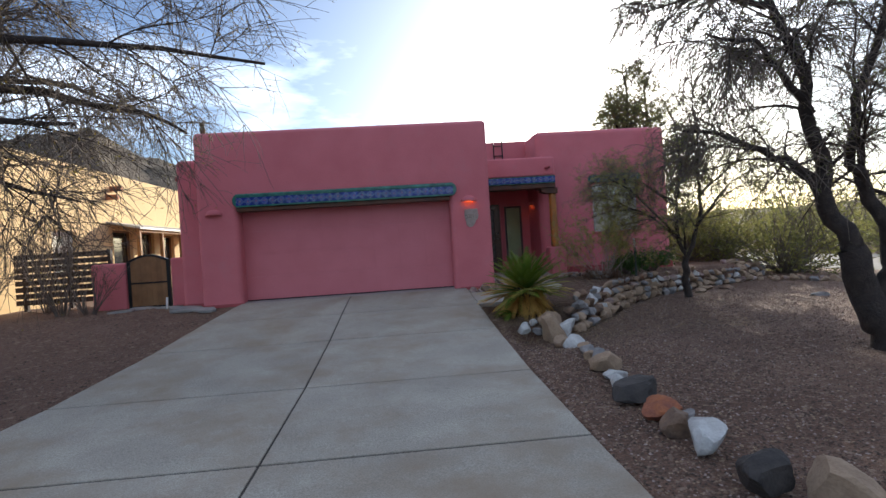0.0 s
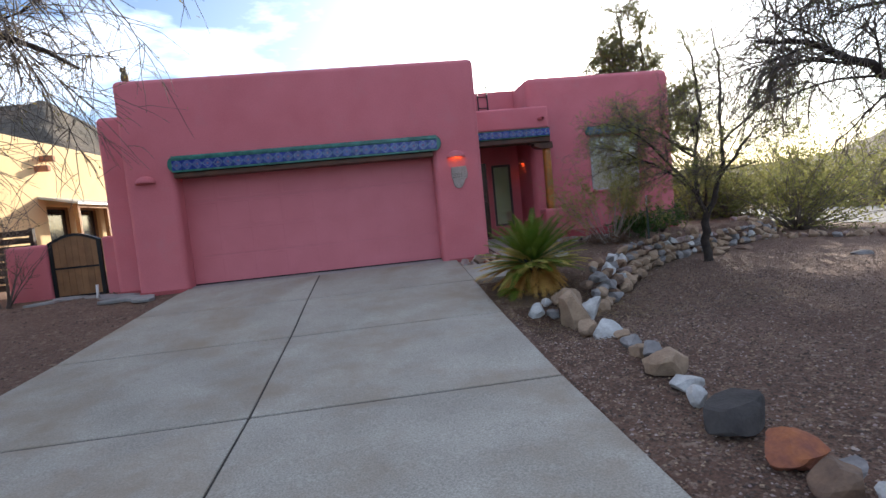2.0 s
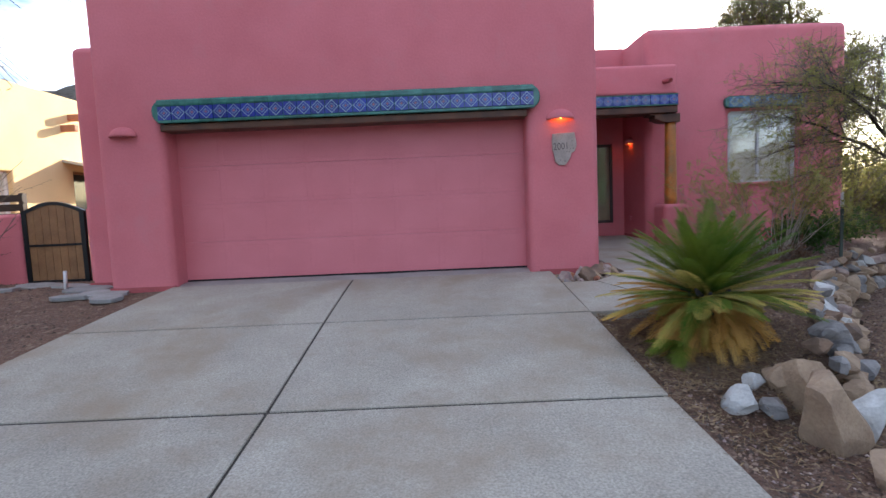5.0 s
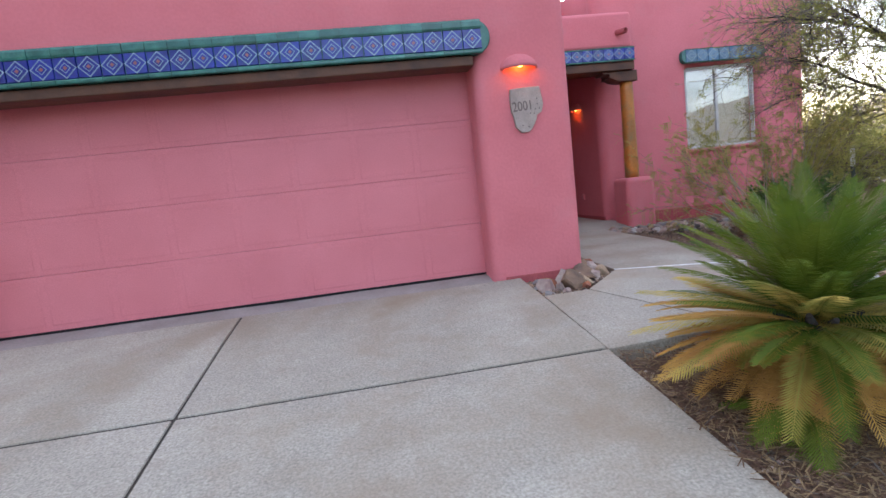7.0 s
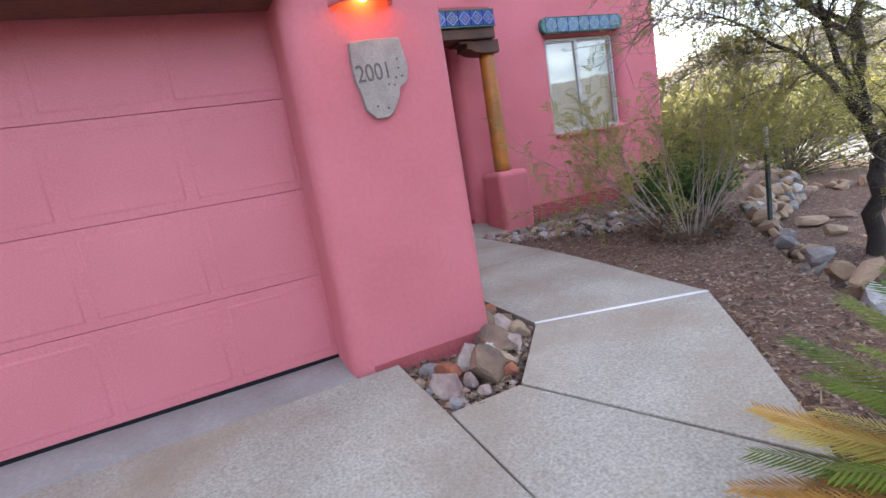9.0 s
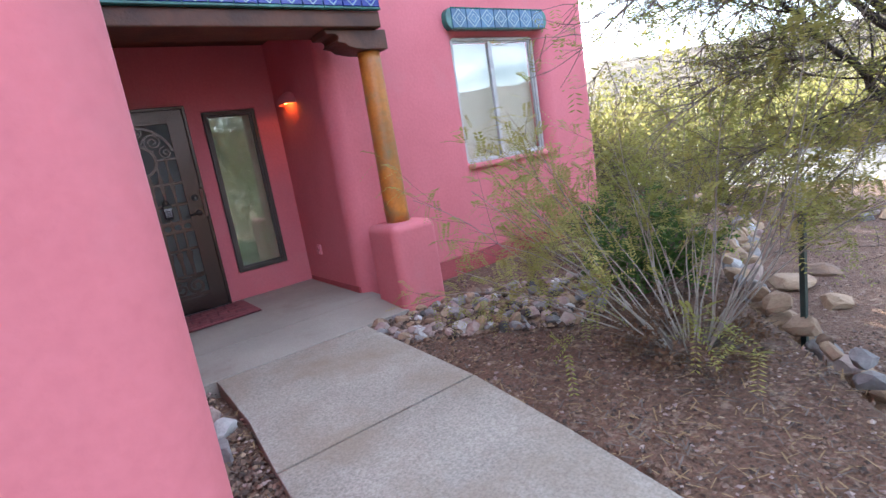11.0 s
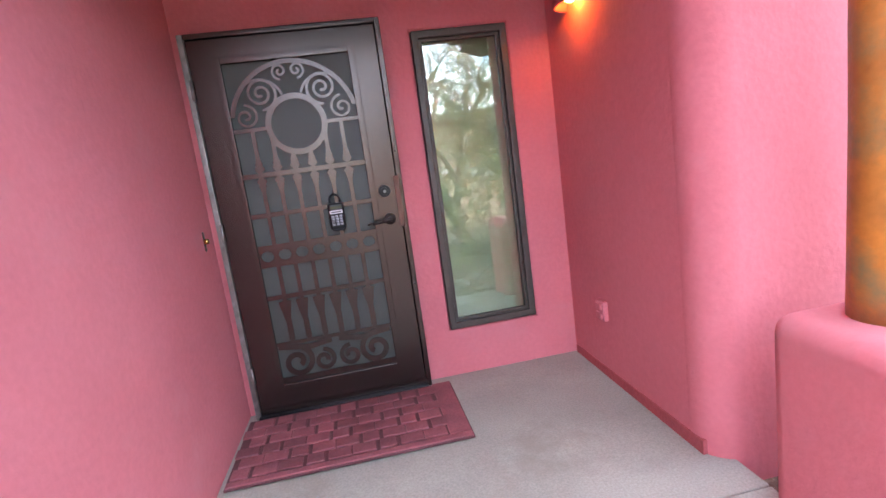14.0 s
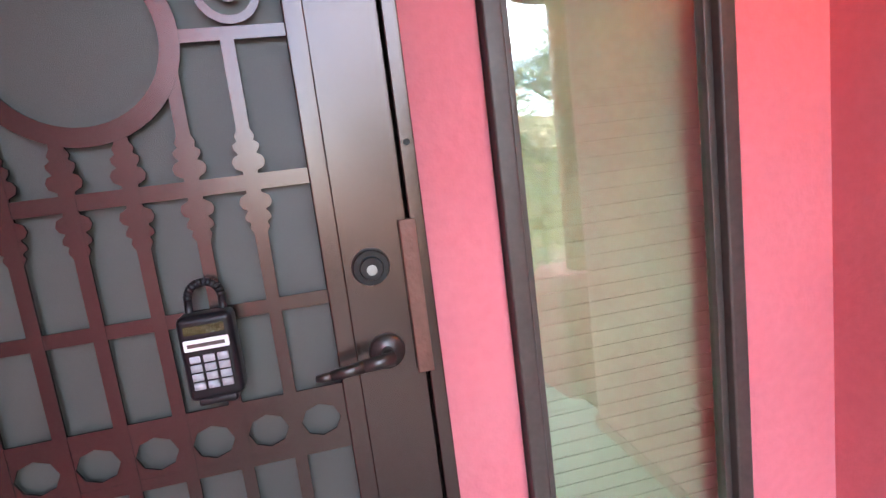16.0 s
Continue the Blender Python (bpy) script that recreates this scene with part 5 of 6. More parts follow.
# ---- gravel and litter: one object each ----
def chips(name, label, count, where, sizes, mats, seed, lift=0.0):
    r_ = random.Random(seed)
    verts, faces, idx = [], [], []
    made = 0
    while made < count:
        x, y = where(r_)
        if (drive_left(y) - 0.02 < x < drive_right(y) + 0.03 and y < 0.3) or inside(x, y, WALK_PLAN) or (y > 3.6 and x > 5) or (-3.7 < x < 3.05 and y > 0):
            continue
        s = r_.uniform(*sizes)
        z = ground_z(x, y) + 0.035 * noise.noise((x * 0.7, y * 0.7, 1.0)) + 0.012 * noise.noise((x * 3.1, y * 3.1, 2.0)) + s * 0.2 + lift
        a = r_.uniform(0, 6.28)
        ca, sa_ = math.cos(a), math.sin(a)
        b = len(verts)
        for px, py, pz in ((1, 0, 0), (0.1, 0.8, 0), (-0.9, 0.2, 0), (0, -0.8, 0), (0.1, 0, 0.6)):
            px, py, pz = px * s * r_.uniform(0.7, 1.2), py * s * r_.uniform(0.7, 1.2), pz * s * r_.uniform(0.5, 1.2)
            verts.append((x + px * ca - py * sa_, y + px * sa_ + py * ca, z + pz))
        faces += [(b, b + 1, b + 4), (b + 1, b + 2, b + 4), (b + 2, b + 3, b + 4), (b + 3, b, b + 4)]
        idx += [r_.randrange(len(mats))] * 4
        made += 1
    ob = raw_object(name, verts, faces, mats)
    ob.data.polygons.foreach_set("material_index", idx)
    return tagged(ob, label, "gravel", kind="stuff")


M_DARK_GRAVEL = material("dark_brown_gravel", (0.10, 0.062, 0.045), 0.9, (0.055, 0.038, 0.03), scale=14, fine=40, bump=0.3)
GRAVEL_MATS = [M_GRAVEL, M_DARK_GRAVEL, STONE_MATS["tan"], STONE_MATS["brown"], M_GRAVEL, M_DARK_GRAVEL, STONE_MATS["brown"], M_DARK_GRAVEL, M_GRAVEL, STONE_MATS["mauve"]]


def near_yard(r_):
    return 2.5 + abs(r_.gauss(0, 1)) * 2.0, r_.uniform(-11, -3)


def wide_yard(r_):
    return r_.uniform(2.5, 13), r_.uniform(-10, 2.5)


def bed_area(r_):
    return r_.uniform(2.4, 7.5), r_.uniform(-3.6, 3.6)


def left_yard(r_):
    return -2.5 - abs(r_.gauss(0, 1)) * 2.5, r_.uniform(-9, 2.5)


chips("gravel", "fine mixed brown gravel over the yard", 30000, near_yard, (0.006, 0.018), GRAVEL_MATS, 1)
chips("gravel", "fine mixed brown gravel over the yard", 16000, wide_yard, (0.008, 0.022), GRAVEL_MATS, 2)
chips("gravel", "fine mixed gravel in the planted bed", 16000, bed_area, (0.006, 0.02), GRAVEL_MATS, 3)
chips("gravel", "sparse gravel over brown soil", 4500, left_yard, (0.008, 0.028), [M_GRAVEL, M_DARK_GRAVEL, STONE_MATS["brown"]], 4)
chips("gravel", "small pebbles in the narrow bed", 2200, lambda r_: (r_.uniform(2.42, 3.45), r_.uniform(-0.6, 2.95)), (0.01, 0.03), GRAVEL_MATS, 5, 0.01)


def cobble_area(r_):
    while True:
        x, y = r_.uniform(4.65, 6.7), r_.uniform(1.4, 3.05)
        if inside(x, y, BED):
            return x, y


chips("small_cobbles", "small angular stones filling the cobble bed", 1500, cobble_area, (0.02, 0.05), GRAVEL_MATS, 6, 0.005)


def litter(name, label, count, where, length, mats, seed):
    r_ = random.Random(seed)
    verts, faces, idx = [], [], []
    while len(faces) < count:
        x, y = where(r_)
        if (drive_left(y) < x < drive_right(y) and y < 0.3) or inside(x, y, WALK_PLAN):
            continue
        z = ground_z(x, y) + 0.035 * noise.noise((x * 0.7, y * 0.7, 1.0)) + 0.02
        a, l = r_.uniform(0, 6.28), r_.uniform(*length)
        dx, dy, w = math.cos(a) * l, math.sin(a) * l, r_.uniform(0.0015, 0.004)
        ux, uy = -math.sin(a) * w, math.cos(a) * w
        b, dz = len(verts), r_.uniform(-0.01, 0.02)
        verts += [(x - ux, y - uy, z), (x + ux, y + uy, z), (x + dx + ux, y + dy + uy, z + dz), (x + dx - ux, y + dy - uy, z + dz)]
        faces.append((b, b + 1, b + 2, b + 3))
        idx.append(r_.randrange(len(mats)))
    ob = raw_object(name, verts, faces, mats)
    ob.data.polygons.foreach_set("material_index", idx)
    return tagged(ob, label, "litter", kind="stuff")


M_STRAW = material("dry_straw", (0.33, 0.22, 0.11), 0.9, (0.2, 0.13, 0.07), scale=20, bump=0.0)
M_DEAD = material("dead_leaf_brown", (0.16, 0.085, 0.045), 0.9, (0.10, 0.055, 0.03), scale=20, bump=0.0)
litter("plant_litter", "dry twigs and fallen leaflets on the soil", 9000, lambda r_: (r_.uniform(2.45, 6.5), r_.uniform(-3.7, 2.6)), (0.02, 0.09), [M_STRAW, M_DEAD, M_TWIG], 8)
litter("plant_litter", "dry twigs and fallen leaflets on the soil", 6000, lambda r_: (3.1 + r_.gauss(0, 0.6), -2.6 + r_.gauss(0, 0.6)), (0.03, 0.12), [M_STRAW, M_DEAD], 9)


# ---- woody plants ----
class Growth:
    """Collects branches as tapered tubes and leaves as small blades."""

    def __init__(self, seed):
        self.r = random.Random(seed)
        self.wood, self.twig, self.leaf = ([], []), ([], []), ([], [])

    def tube(self, pts, radii, sides, fine=False):
        verts, faces = self.twig if fine else self.wood
        start = len(verts)
        n = len(pts)
        for i in range(n):
            d = (pts[min(i + 1, n - 1)] - pts[max(i - 1, 0)]).normalized()
            u = d.cross(Vector((0.31, 0.17, 0.93)))
            u = u.normalized() if u.length > 1e-4 else Vector((1, 0, 0))
            v = d.cross(u)
            for k in range(sides):
                a = 2 * math.pi * k / sides
                p = pts[i] + (u * math.cos(a) + v * math.sin(a)) * radii[i]
                verts.append((p.x, p.y, p.z))
        for i in range(n - 1):
            for k in range(sides):
                a, b = start + i * sides + k, start + i * sides + (k + 1) % sides
                faces.append((a, b, b + sides, a + sides))

    def rand_dir(self):
        return Vector((self.r.gauss(0, 1), self.r.gauss(0, 1), self.r.gauss(0, 1))).normalized()

    def path(self, p, d, length, steps, wander, pull):
        pts = [p.copy()]
        for _ in range(steps):
            d = (d + self.rand_dir() * wander + Vector((0, 0, pull))).normalized()
            p = p + d * (length / steps)
            pts.append(p)
        return pts, d

    def blade(self, p, d, length, width):
        verts, faces = self.leaf
        side = d.cross(self.rand_dir())
        if side.length < 1e-3:
            return
        side = side.normalized() * width
        b = len(verts)
        m, e = p + d * length * 0.5, p + d * length
        for q in (p, m + side, e, m - side):
            verts.append((q.x, q.y, q.z))
        faces.append((b, b + 1, b + 2, b + 3))

    def pinnate(self, p, d, length, pairs, leaflet, width, droop=-0.25):
        """A feather leaf: a stalk with pairs of leaflets."""
        verts, faces = self.leaf
        side = d.cross(Vector((0, 0, 1)))
        side = side.normalized() if side.length > 1e-3 else Vector((1, 0, 0))
        for k in range(pairs):
            t = (k + 1) / pairs
            q = p + d * length * t + Vector((0, 0, droop * length * t * t))
            for s in (-1, 1):
                dd = (side * s + d * 0.45 + Vector((0, 0, -0.15 + self.r.uniform(-0.25, 0.25)))).normalized()
                up = dd.cross(d).normalized()
                wv = dd.cross(up).normalized() * width
                b = len(verts)
                m, e = q + dd * leaflet * 0.5, q + dd * leaflet
                for c in (q, m + wv, e, m - wv):
                    verts.append((c.x, c.y, c.z))
                faces.append((b, b + 1, b + 2, b + 3))

    def finish(self, name, label, category, base, bark, twig_mat, leaf_mat, group=""):
        owner = tagged(new(name), label, category, group)
        owner.location = base
        inv = Matrix.Translation(-Vector(base))
        for nm, (verts, faces), mat in (("branches", self.wood, bark), ("twigs", self.twig, twig_mat), ("leaves", self.leaf, leaf_mat)):
            if faces:
                ob = raw_object(nm, verts, faces, mat, nm != "leaves")
                ob.parent, ob.matrix_parent_inverse = owner, inv
        return owner


def leaf_material(name, color, color2, through=0.35):
    m = material(name, color, 0.6, color2, scale=2.5, fine=30, bump=0.0, spec=0.22)
    n, l = m.node_tree.nodes, m.node_tree.links
    b = n["Principled BSDF"]
    tr = n.new("ShaderNodeBsdfTranslucent")
    mx = n.new("ShaderNodeMixShader")
    mx.inputs[0].default_value = through
    src = b.inputs["Base Color"].links[0].from_socket
    l.new(src, tr.inputs[0])
    l.new(b.outputs[0], mx.inputs[1])
    l.new(tr.outputs[0], mx.inputs[2])
    l.new(mx.outputs[0], n["Material Output"].inputs[0])
    return m


L_GREEN = leaf_material("mesquite_leaf", (0.10, 0.13, 0.035), (0.16, 0.16, 0.05))
L_YELLOW = leaf_material("yellowing_leaf", (0.30, 0.22, 0.05), (0.20, 0.17, 0.05), 0.45)
L_SHRUB = leaf_material("shrub_leaf", (0.27, 0.29, 0.08), (0.38, 0.33, 0.11), 0.5)
L_DARK = leaf_material("dark_green_leaf", (0.05, 0.11, 0.025), (0.09, 0.16, 0.04), 0.3)
L_OLIVE = leaf_material("olive_desert_leaf", (0.17, 0.18, 0.06), (0.25, 0.23, 0.09), 0.55)
L_YOUNG = leaf_material("young_mesquite_leaf", (0.24, 0.26, 0.07), (0.34, 0.31, 0.10), 0.55)
L_SAGO = leaf_material("sago_green", (0.07, 0.135, 0.015), (0.17, 0.20, 0.025), 0.3)
L_SAGO_DRY = leaf_material("sago_straw", (0.62, 0.37, 0.105), (0.40, 0.19, 0.055), 0.3)


def mesquite(name, label, limbs, base, seed, subs, sub_len, twigs, twig_len, droop, leaves, leaf_mat, leaf_len=(0.02, 0.05), twig_r=0.0035, bark=M_BARK, skip=0.25, pairs=0, leaf_w=(0.003, 0.007)):
    g = Growth(seed)
    r = g.r
    for pts, r0, r1 in limbs:
        pts = [Vector(p) for p in pts]
        fine = []
        for a, b in zip(pts, pts[1:]):
            for k in range(3):
                fine.append(a.lerp(b, k / 3) + g.rand_dir() * min(0.05, 0.02 + r0 * 0.25))
        fine.append(pts[-1])
        n = len(fine)
        rad = [r0 + (r1 - r0) * i / (n - 1) for i in range(n)]
        g.tube(fine, rad, 9)
        for s in range(subs if r1 < 0.06 else 0):
            t = skip + (1 - skip) * (s + r.random()) / subs
            i = min(n - 2, int(t * (n - 1)))
            d0 = (fine[i + 1] - fine[i]).normalized()
            d = (d0 * 0.7 + g.rand_dir() * 0.9 + Vector((0, 0, 0.15))).normalized()
            length = sub_len * r.uniform(0.6, 1.2) * (1.15 - 0.4 * t)
            sp, d_end = g.path(fine[i], d, length, 7, 0.16, droop * 0.25)
            br = max(twig_r * 1.8, rad[i] * 0.34)
            g.tube(sp, [br * (1 - 0.75 * k / 7) for k in range(8)], 5)
            for q in range(twigs):
                j = 1 + r.randrange(6)
                dd = ((sp[j + 1] - sp[j]).normalized() * 0.8 + g.rand_dir() * 0.8).normalized()
                tl = twig_len * r.uniform(0.5, 1.25)
                tp_, de = g.path(sp[j], dd, tl, 6, 0.2, droop)
                g.tube(tp_, [twig_r * (1.5 - 1.0 * k / 6) for k in range(7)], 3, True)
                for _ in range(3):
                    jj = 1 + r.randrange(5)
                    d3 = ((tp_[jj + 1] - tp_[jj]).normalized() * 0.7 + g.rand_dir() * 0.8).normalized()
                    t3, _e = g.path(tp_[jj], d3, tl * 0.5, 4, 0.2, droop)
                    g.tube(t3, [twig_r * (0.9 - 0.5 * k / 4) for k in range(5)], 3, True)
                    for _l in range(leaves):
                        kk = r.randrange(1, 5)
                        if pairs:
                            g.pinnate(t3[kk], (g.rand_dir() + Vector((0, 0, 0.1))).normalized(), r.uniform(*leaf_len) * 2.6, pairs, r.uniform(*leaf_len), 0.004)
                        else:
                            g.blade(t3[kk] + g.rand_dir() * 0.02, (g.rand_dir() + Vector((0, 0, -0.3))).normalized(), r.uniform(*leaf_len), r.uniform(*leaf_w))
    return g.finish(name, label, "tree", base, bark, M_TWIG, leaf_mat)


# large mesquite in the gravel yard
mesquite("mesquite_tree", "dark multi-stemmed mesquite tree with bare drooping twigs",
         [([(6.58, -5.5, -0.75), (6.45, -5.5, -0.3), (6.28, -5.48, 0.15), (6.15, -5.46, 0.55)], 0.19, 0.14),
          ([(6.17, -5.46, 0.5), (5.99, -5.44, 0.9), (5.89, -5.43, 1.35), (5.85, -5.4, 1.95), (5.76, -5.35, 2.6), (5.53, -5.2, 3.4), (5.33, -5.0, 4.2)], 0.115, 0.03),
          ([(5.95, -5.43, 1.15), (5.63, -5.4, 1.5), (5.28, -5.3, 1.72), (4.88, -5.2, 1.95), (4.53, -5.0, 2.05)], 0.06, 0.014),
          ([(5.85, -5.4, 2.1), (5.43, -5.5, 2.55), (5.03, -5.6, 2.85), (4.53, -5.6, 2.95)], 0.05, 0.012),
          ([(6.43, -5.5, 0.0), (6.65, -5.52, 0.55), (6.81, -5.55, 1.2), (6.95, -5.6, 1.9), (7.13, -5.6, 2.8), (7.33, -5.5, 3.8)], 0.13, 0.03),
          ([(6.63, -5.52, 0.5), (6.45, -5.5, 0.95), (6.31, -5.5, 1.35), (6.13, -5.5, 1.45), (6.18, -5.6, 2.2), (6.38, -5.8, 3.1), (6.33, -5.9, 4.0)], 0.09, 0.025),
          ([(7.03, -5.6, 2.2), (7.63, -5.3, 2.9), (8.33, -5.0, 3.2)], 0.05, 0.012),
          ([(5.76, -5.35, 2.6), (6.23, -4.7, 3.3), (6.53, -4.0, 3.7)], 0.05, 0.012),
          ([(5.53, -5.2, 3.4), (4.93, -5.0, 3.7), (4.33, -4.7, 3.6)], 0.04, 0.01)],
         (6.5, -5.5, -0.65), 5, 15, 1.0, 14, 0.62, -0.17, 2, L_GREEN, twig_r=0.0048, skip=0.3)

# mesquite whose branches reach over the driveway
mesquite("mesquite_tree", "mesquite tree with long bare boughs over the driveway edge",
         [([(-5.6, -7.4, -0.75), (-5.5, -7.3, 0.3), (-5.2, -7.0, 1.3), (-4.9, -6.6, 2.2)], 0.22, 0.15),
          ([(-4.9, -6.6, 2.2), (-4.2, -6.0, 2.8), (-3.2, -5.5, 3.25), (-1.9, -5.1, 3.3), (-0.3, -4.8, 3.1)], 0.085, 0.016),
          ([(-4.9, -6.6, 2.2), (-4.3, -5.6, 2.7), (-3.3, -4.7, 3.0), (-2.4, -3.9, 2.95), (-1.8, -3.3, 2.7)], 0.10, 0.018),
          ([(-5.0, -6.8, 2.0), (-4.0, -6.0, 2.2), (-3.1, -5.4, 2.45), (-2.3, -5.0, 2.45)], 0.08, 0.02),
          ([(-4.9, -6.6, 2.2), (-4.3, -5.9, 3.2), (-3.4, -5.3, 4.0), (-2.1, -4.8, 4.4), (-0.3, -4.3, 4.4)], 0.085, 0.016),
          ([(-4.3, -5.6, 2.7), (-4.0, -4.5, 3.2), (-3.6, -3.4, 3.5), (-3.0, -2.4, 3.4)], 0.07, 0.015),
          ([(-4.9, -6.6, 2.2), (-4.8, -5.4, 3.4), (-4.5, -4.4, 4.3), (-3.8, -3.2, 4.8)], 0.09, 0.02),
          ([(-4.6, -6.2, 2.0), (-4.0, -5.2, 1.9), (-3.5, -4.4, 1.95), (-3.0, -3.8, 1.75)], 0.06, 0.012)],
         (-5.6, -7.4, -0.7), 8, 17, 1.5, 14, 0.9, -0.10, 1, L_YELLOW, (0.03, 0.07), twig_r=0.0045, skip=0.2)

# tall tree behind the wing
mesquite("tall_tree", "tall wispy olive green tree behind the wing",
         [([(9.9, 7.6, -0.6), (9.8, 7.5, 1.2), (9.7, 7.4, 2.8)], 0.18, 0.12),
          ([(9.7, 7.4, 2.8), (9.5, 7.3, 4.2), (9.5, 7.2, 5.6), (9.4, 7.2, 7.2)], 0.09, 0.02),
          ([(9.7, 7.4, 2.8), (10.1, 7.5, 4.0), (10.3, 7.4, 5.2), (10.3, 7.4, 6.4)], 0.09, 0.02),
          ([(9.5, 7.3, 4.0), (9.0, 7.2, 4.9), (8.8, 7.1, 5.6)], 0.045, 0.012),
          ([(9.75, 7.45, 2.2), (10.3, 7.0, 2.9), (10.8, 6.6, 3.6), (11.1, 6.3, 4.1)], 0.06, 0.015),
          ([(9.8, 7.5, 1.6), (10.4, 7.4, 2.2), (11.2, 7.2, 2.8), (11.9, 7.0, 3.2)], 0.06, 0.015)],
         (9.9, 7.6, -0.6), 15, 24, 1.0, 14, 0.55, -0.14, 6, L_OLIVE, (0.08, 0.16), 0.007, M_BARK, 0.2, leaf_w=(0.006, 0.012))

# young mesquite before the wing
mesquite("young_tree", "slender young mesquite tree with thin feathery foliage",
         [([(7.29, 0.02, -0.75), (7.28, 0.02, -0.2), (7.30, 0.0, 0.3)], 0.085, 0.07),
          ([(7.30, 0.0, 0.25), (7.5, -0.05, 0.7), (7.62, -0.1, 1.3), (7.6, -0.1, 2.0), (7.75, 0.0, 2.9), (7.7, 0.1, 3.8)], 0.055, 0.012),
          ([(7.30, 0.0, 0.28), (7.15, 0.05, 0.8), (7.2, 0.1, 1.5), (7.35, 0.1, 2.3), (7.3, 0.1, 3.1), (7.1, 0.1, 3.7)], 0.05, 0.012),
          ([(7.2, 0.05, 0.7), (6.7, 0.0, 1.2), (6.2, -0.1, 1.7), (5.6, -0.2, 2.05)], 0.035, 0.008),
          ([(7.55, -0.1, 1.0), (8.0, -0.1, 1.5), (8.5, 0.1, 1.9), (9.0, 0.2, 2.1)], 0.035, 0.008),
          ([(7.2, 0.1, 1.4), (6.8, 0.5, 1.9), (6.4, 0.9, 2.5)], 0.028, 0.007),
          ([(7.6, -0.1, 1.6), (7.9, -0.7, 2.1), (8.2, -1.1, 2.5)], 0.028, 0.007),
          ([(7.2, 0.05, 0.7), (6.8, 0.15, 1.1), (6.39, 0.2, 1.36), (5.95, 0.25, 1.6), (5.55, 0.35, 1.75)], 0.03, 0.006),
          ([(7.2, 0.1, 1.5), (6.7, 0.35, 1.9), (6.1, 0.55, 2.15), (5.6, 0.7, 2.25)], 0.026, 0.006),
          ([(7.3, 0.0, 0.5), (7.0, -0.5, 0.9), (6.7, -0.9, 1.3)], 0.028, 0.007)],
         (7.29, 0.02, -0.62), 9, 14, 1.0, 12, 0.46, -0.03, 2, L_YOUNG, (0.022, 0.042), 0.003, M_BARK, 0.3, 4)


def fan_shrub(name, label, base, seed, stems, reach, lean, leaf_mat, bark, leaf_len, pairs, tips, spread=1.0, leaflet=0.03, lw=0.006, stem_r=0.007, clear=-99.0):
    """A shrub of pale stems that fan out of one foot, with leaves near their ends."""
    g = Growth(seed)
    b = Vector(base)
    for s in range(stems):
        a = g.r.uniform(0, 2 * math.pi)
        d = Vector((math.cos(a) * spread + lean[0], math.sin(a) * spread + lean[1], g.r.uniform(0.6, 1.6) + lean[2])).normalized()
        length = reach * g.r.uniform(0.6, 1.1)
        pts, de = g.path(b + Vector((math.cos(a), math.sin(a), 0)) * 0.1, d, length, 8, 0.17, -0.02)
        if min(p.x for p in pts) < clear:
            continue
        g.tube(pts, [stem_r * (1.3 - 0.9 * k / 8) for k in range(9)], 5)
        for q in range(tips):
            j = 4 + g.r.randrange(4)
            dd = ((pts[j + 1] - pts[j]).normalized() + g.rand_dir() * 0.8).normalized()
            tp_, e = g.path(pts[j], dd, reach * g.r.uniform(0.15, 0.3), 4, 0.15, -0.02)
            if tp_[-1].x < clear:
                continue
            g.tube(tp_, [stem_r * 0.45 * (1 - 0.6 * k / 4) for k in range(5)], 3, True)
            for k in range(1, 5):
                for _ in range(2):
                    ld = (g.rand_dir() + (tp_[k] - tp_[k - 1]).normalized() * 0.6).normalized()
                    if pairs:
                        g.pinnate(tp_[k], ld, leaf_len * g.r.uniform(0.7, 1.2), pairs, leaflet, lw)
                    else:
                        g.blade(tp_[k], ld, leaf_len * g.r.uniform(0.6, 1.3), leaf_len * 0.28)
    return g.finish(name, label, "shrub", base, bark, M_TWIG, leaf_mat)


M_PALE_STEM = material("pale_grey_stem", (0.34, 0.30, 0.25), 0.9, (0.24, 0.20, 0.17), scale=9, bump=0.0)
fan_shrub("feathery_shrub", "open shrub with pale stems and feathery olive leaves", (5.70, 0.80, -0.15), 21, 46, 2.0, (-0.40, 0.22, 0.42), L_SHRUB, M_PALE_STEM, 0.16, 9, 7, 1.1, 0.030, 0.0045, 0.0045, 4.75)
fan_shrub("feathery_shrub", "open shrub with pale stems and feathery olive leaves", (6.45, 1.5, -0.15), 22, 7, 1.5, (0.1, 0.0, 0.2), L_SHRUB, M_PALE_STEM, 0.15, 9, 5, 1.0, 0.034, 0.005, 0.0042)
fan_shrub("dead_bush", "low grey dead bush of fine twigs", (5.66, 0.76, -0.15), 23, 140, 0.40, (0, 0, -0.2), M_DEAD, M_TWIG, 0.03, 0, 2, 1.3, stem_r=0.0028)
fan_shrub("green_bush", "dense dark green leafy bush", (6.75, 1.7, -0.15), 24, 40, 0.62, (0, 0, 0.2), L_DARK, M_TWIG, 0.055, 0, 8, 1.0)
fan_shrub("green_bush", "dense dark green leafy bush", (7.7, 2.5, -0.15), 25, 50, 0.7, (0, 0, 0.2), L_DARK, M_TWIG, 0.055, 0, 8, 1.0)
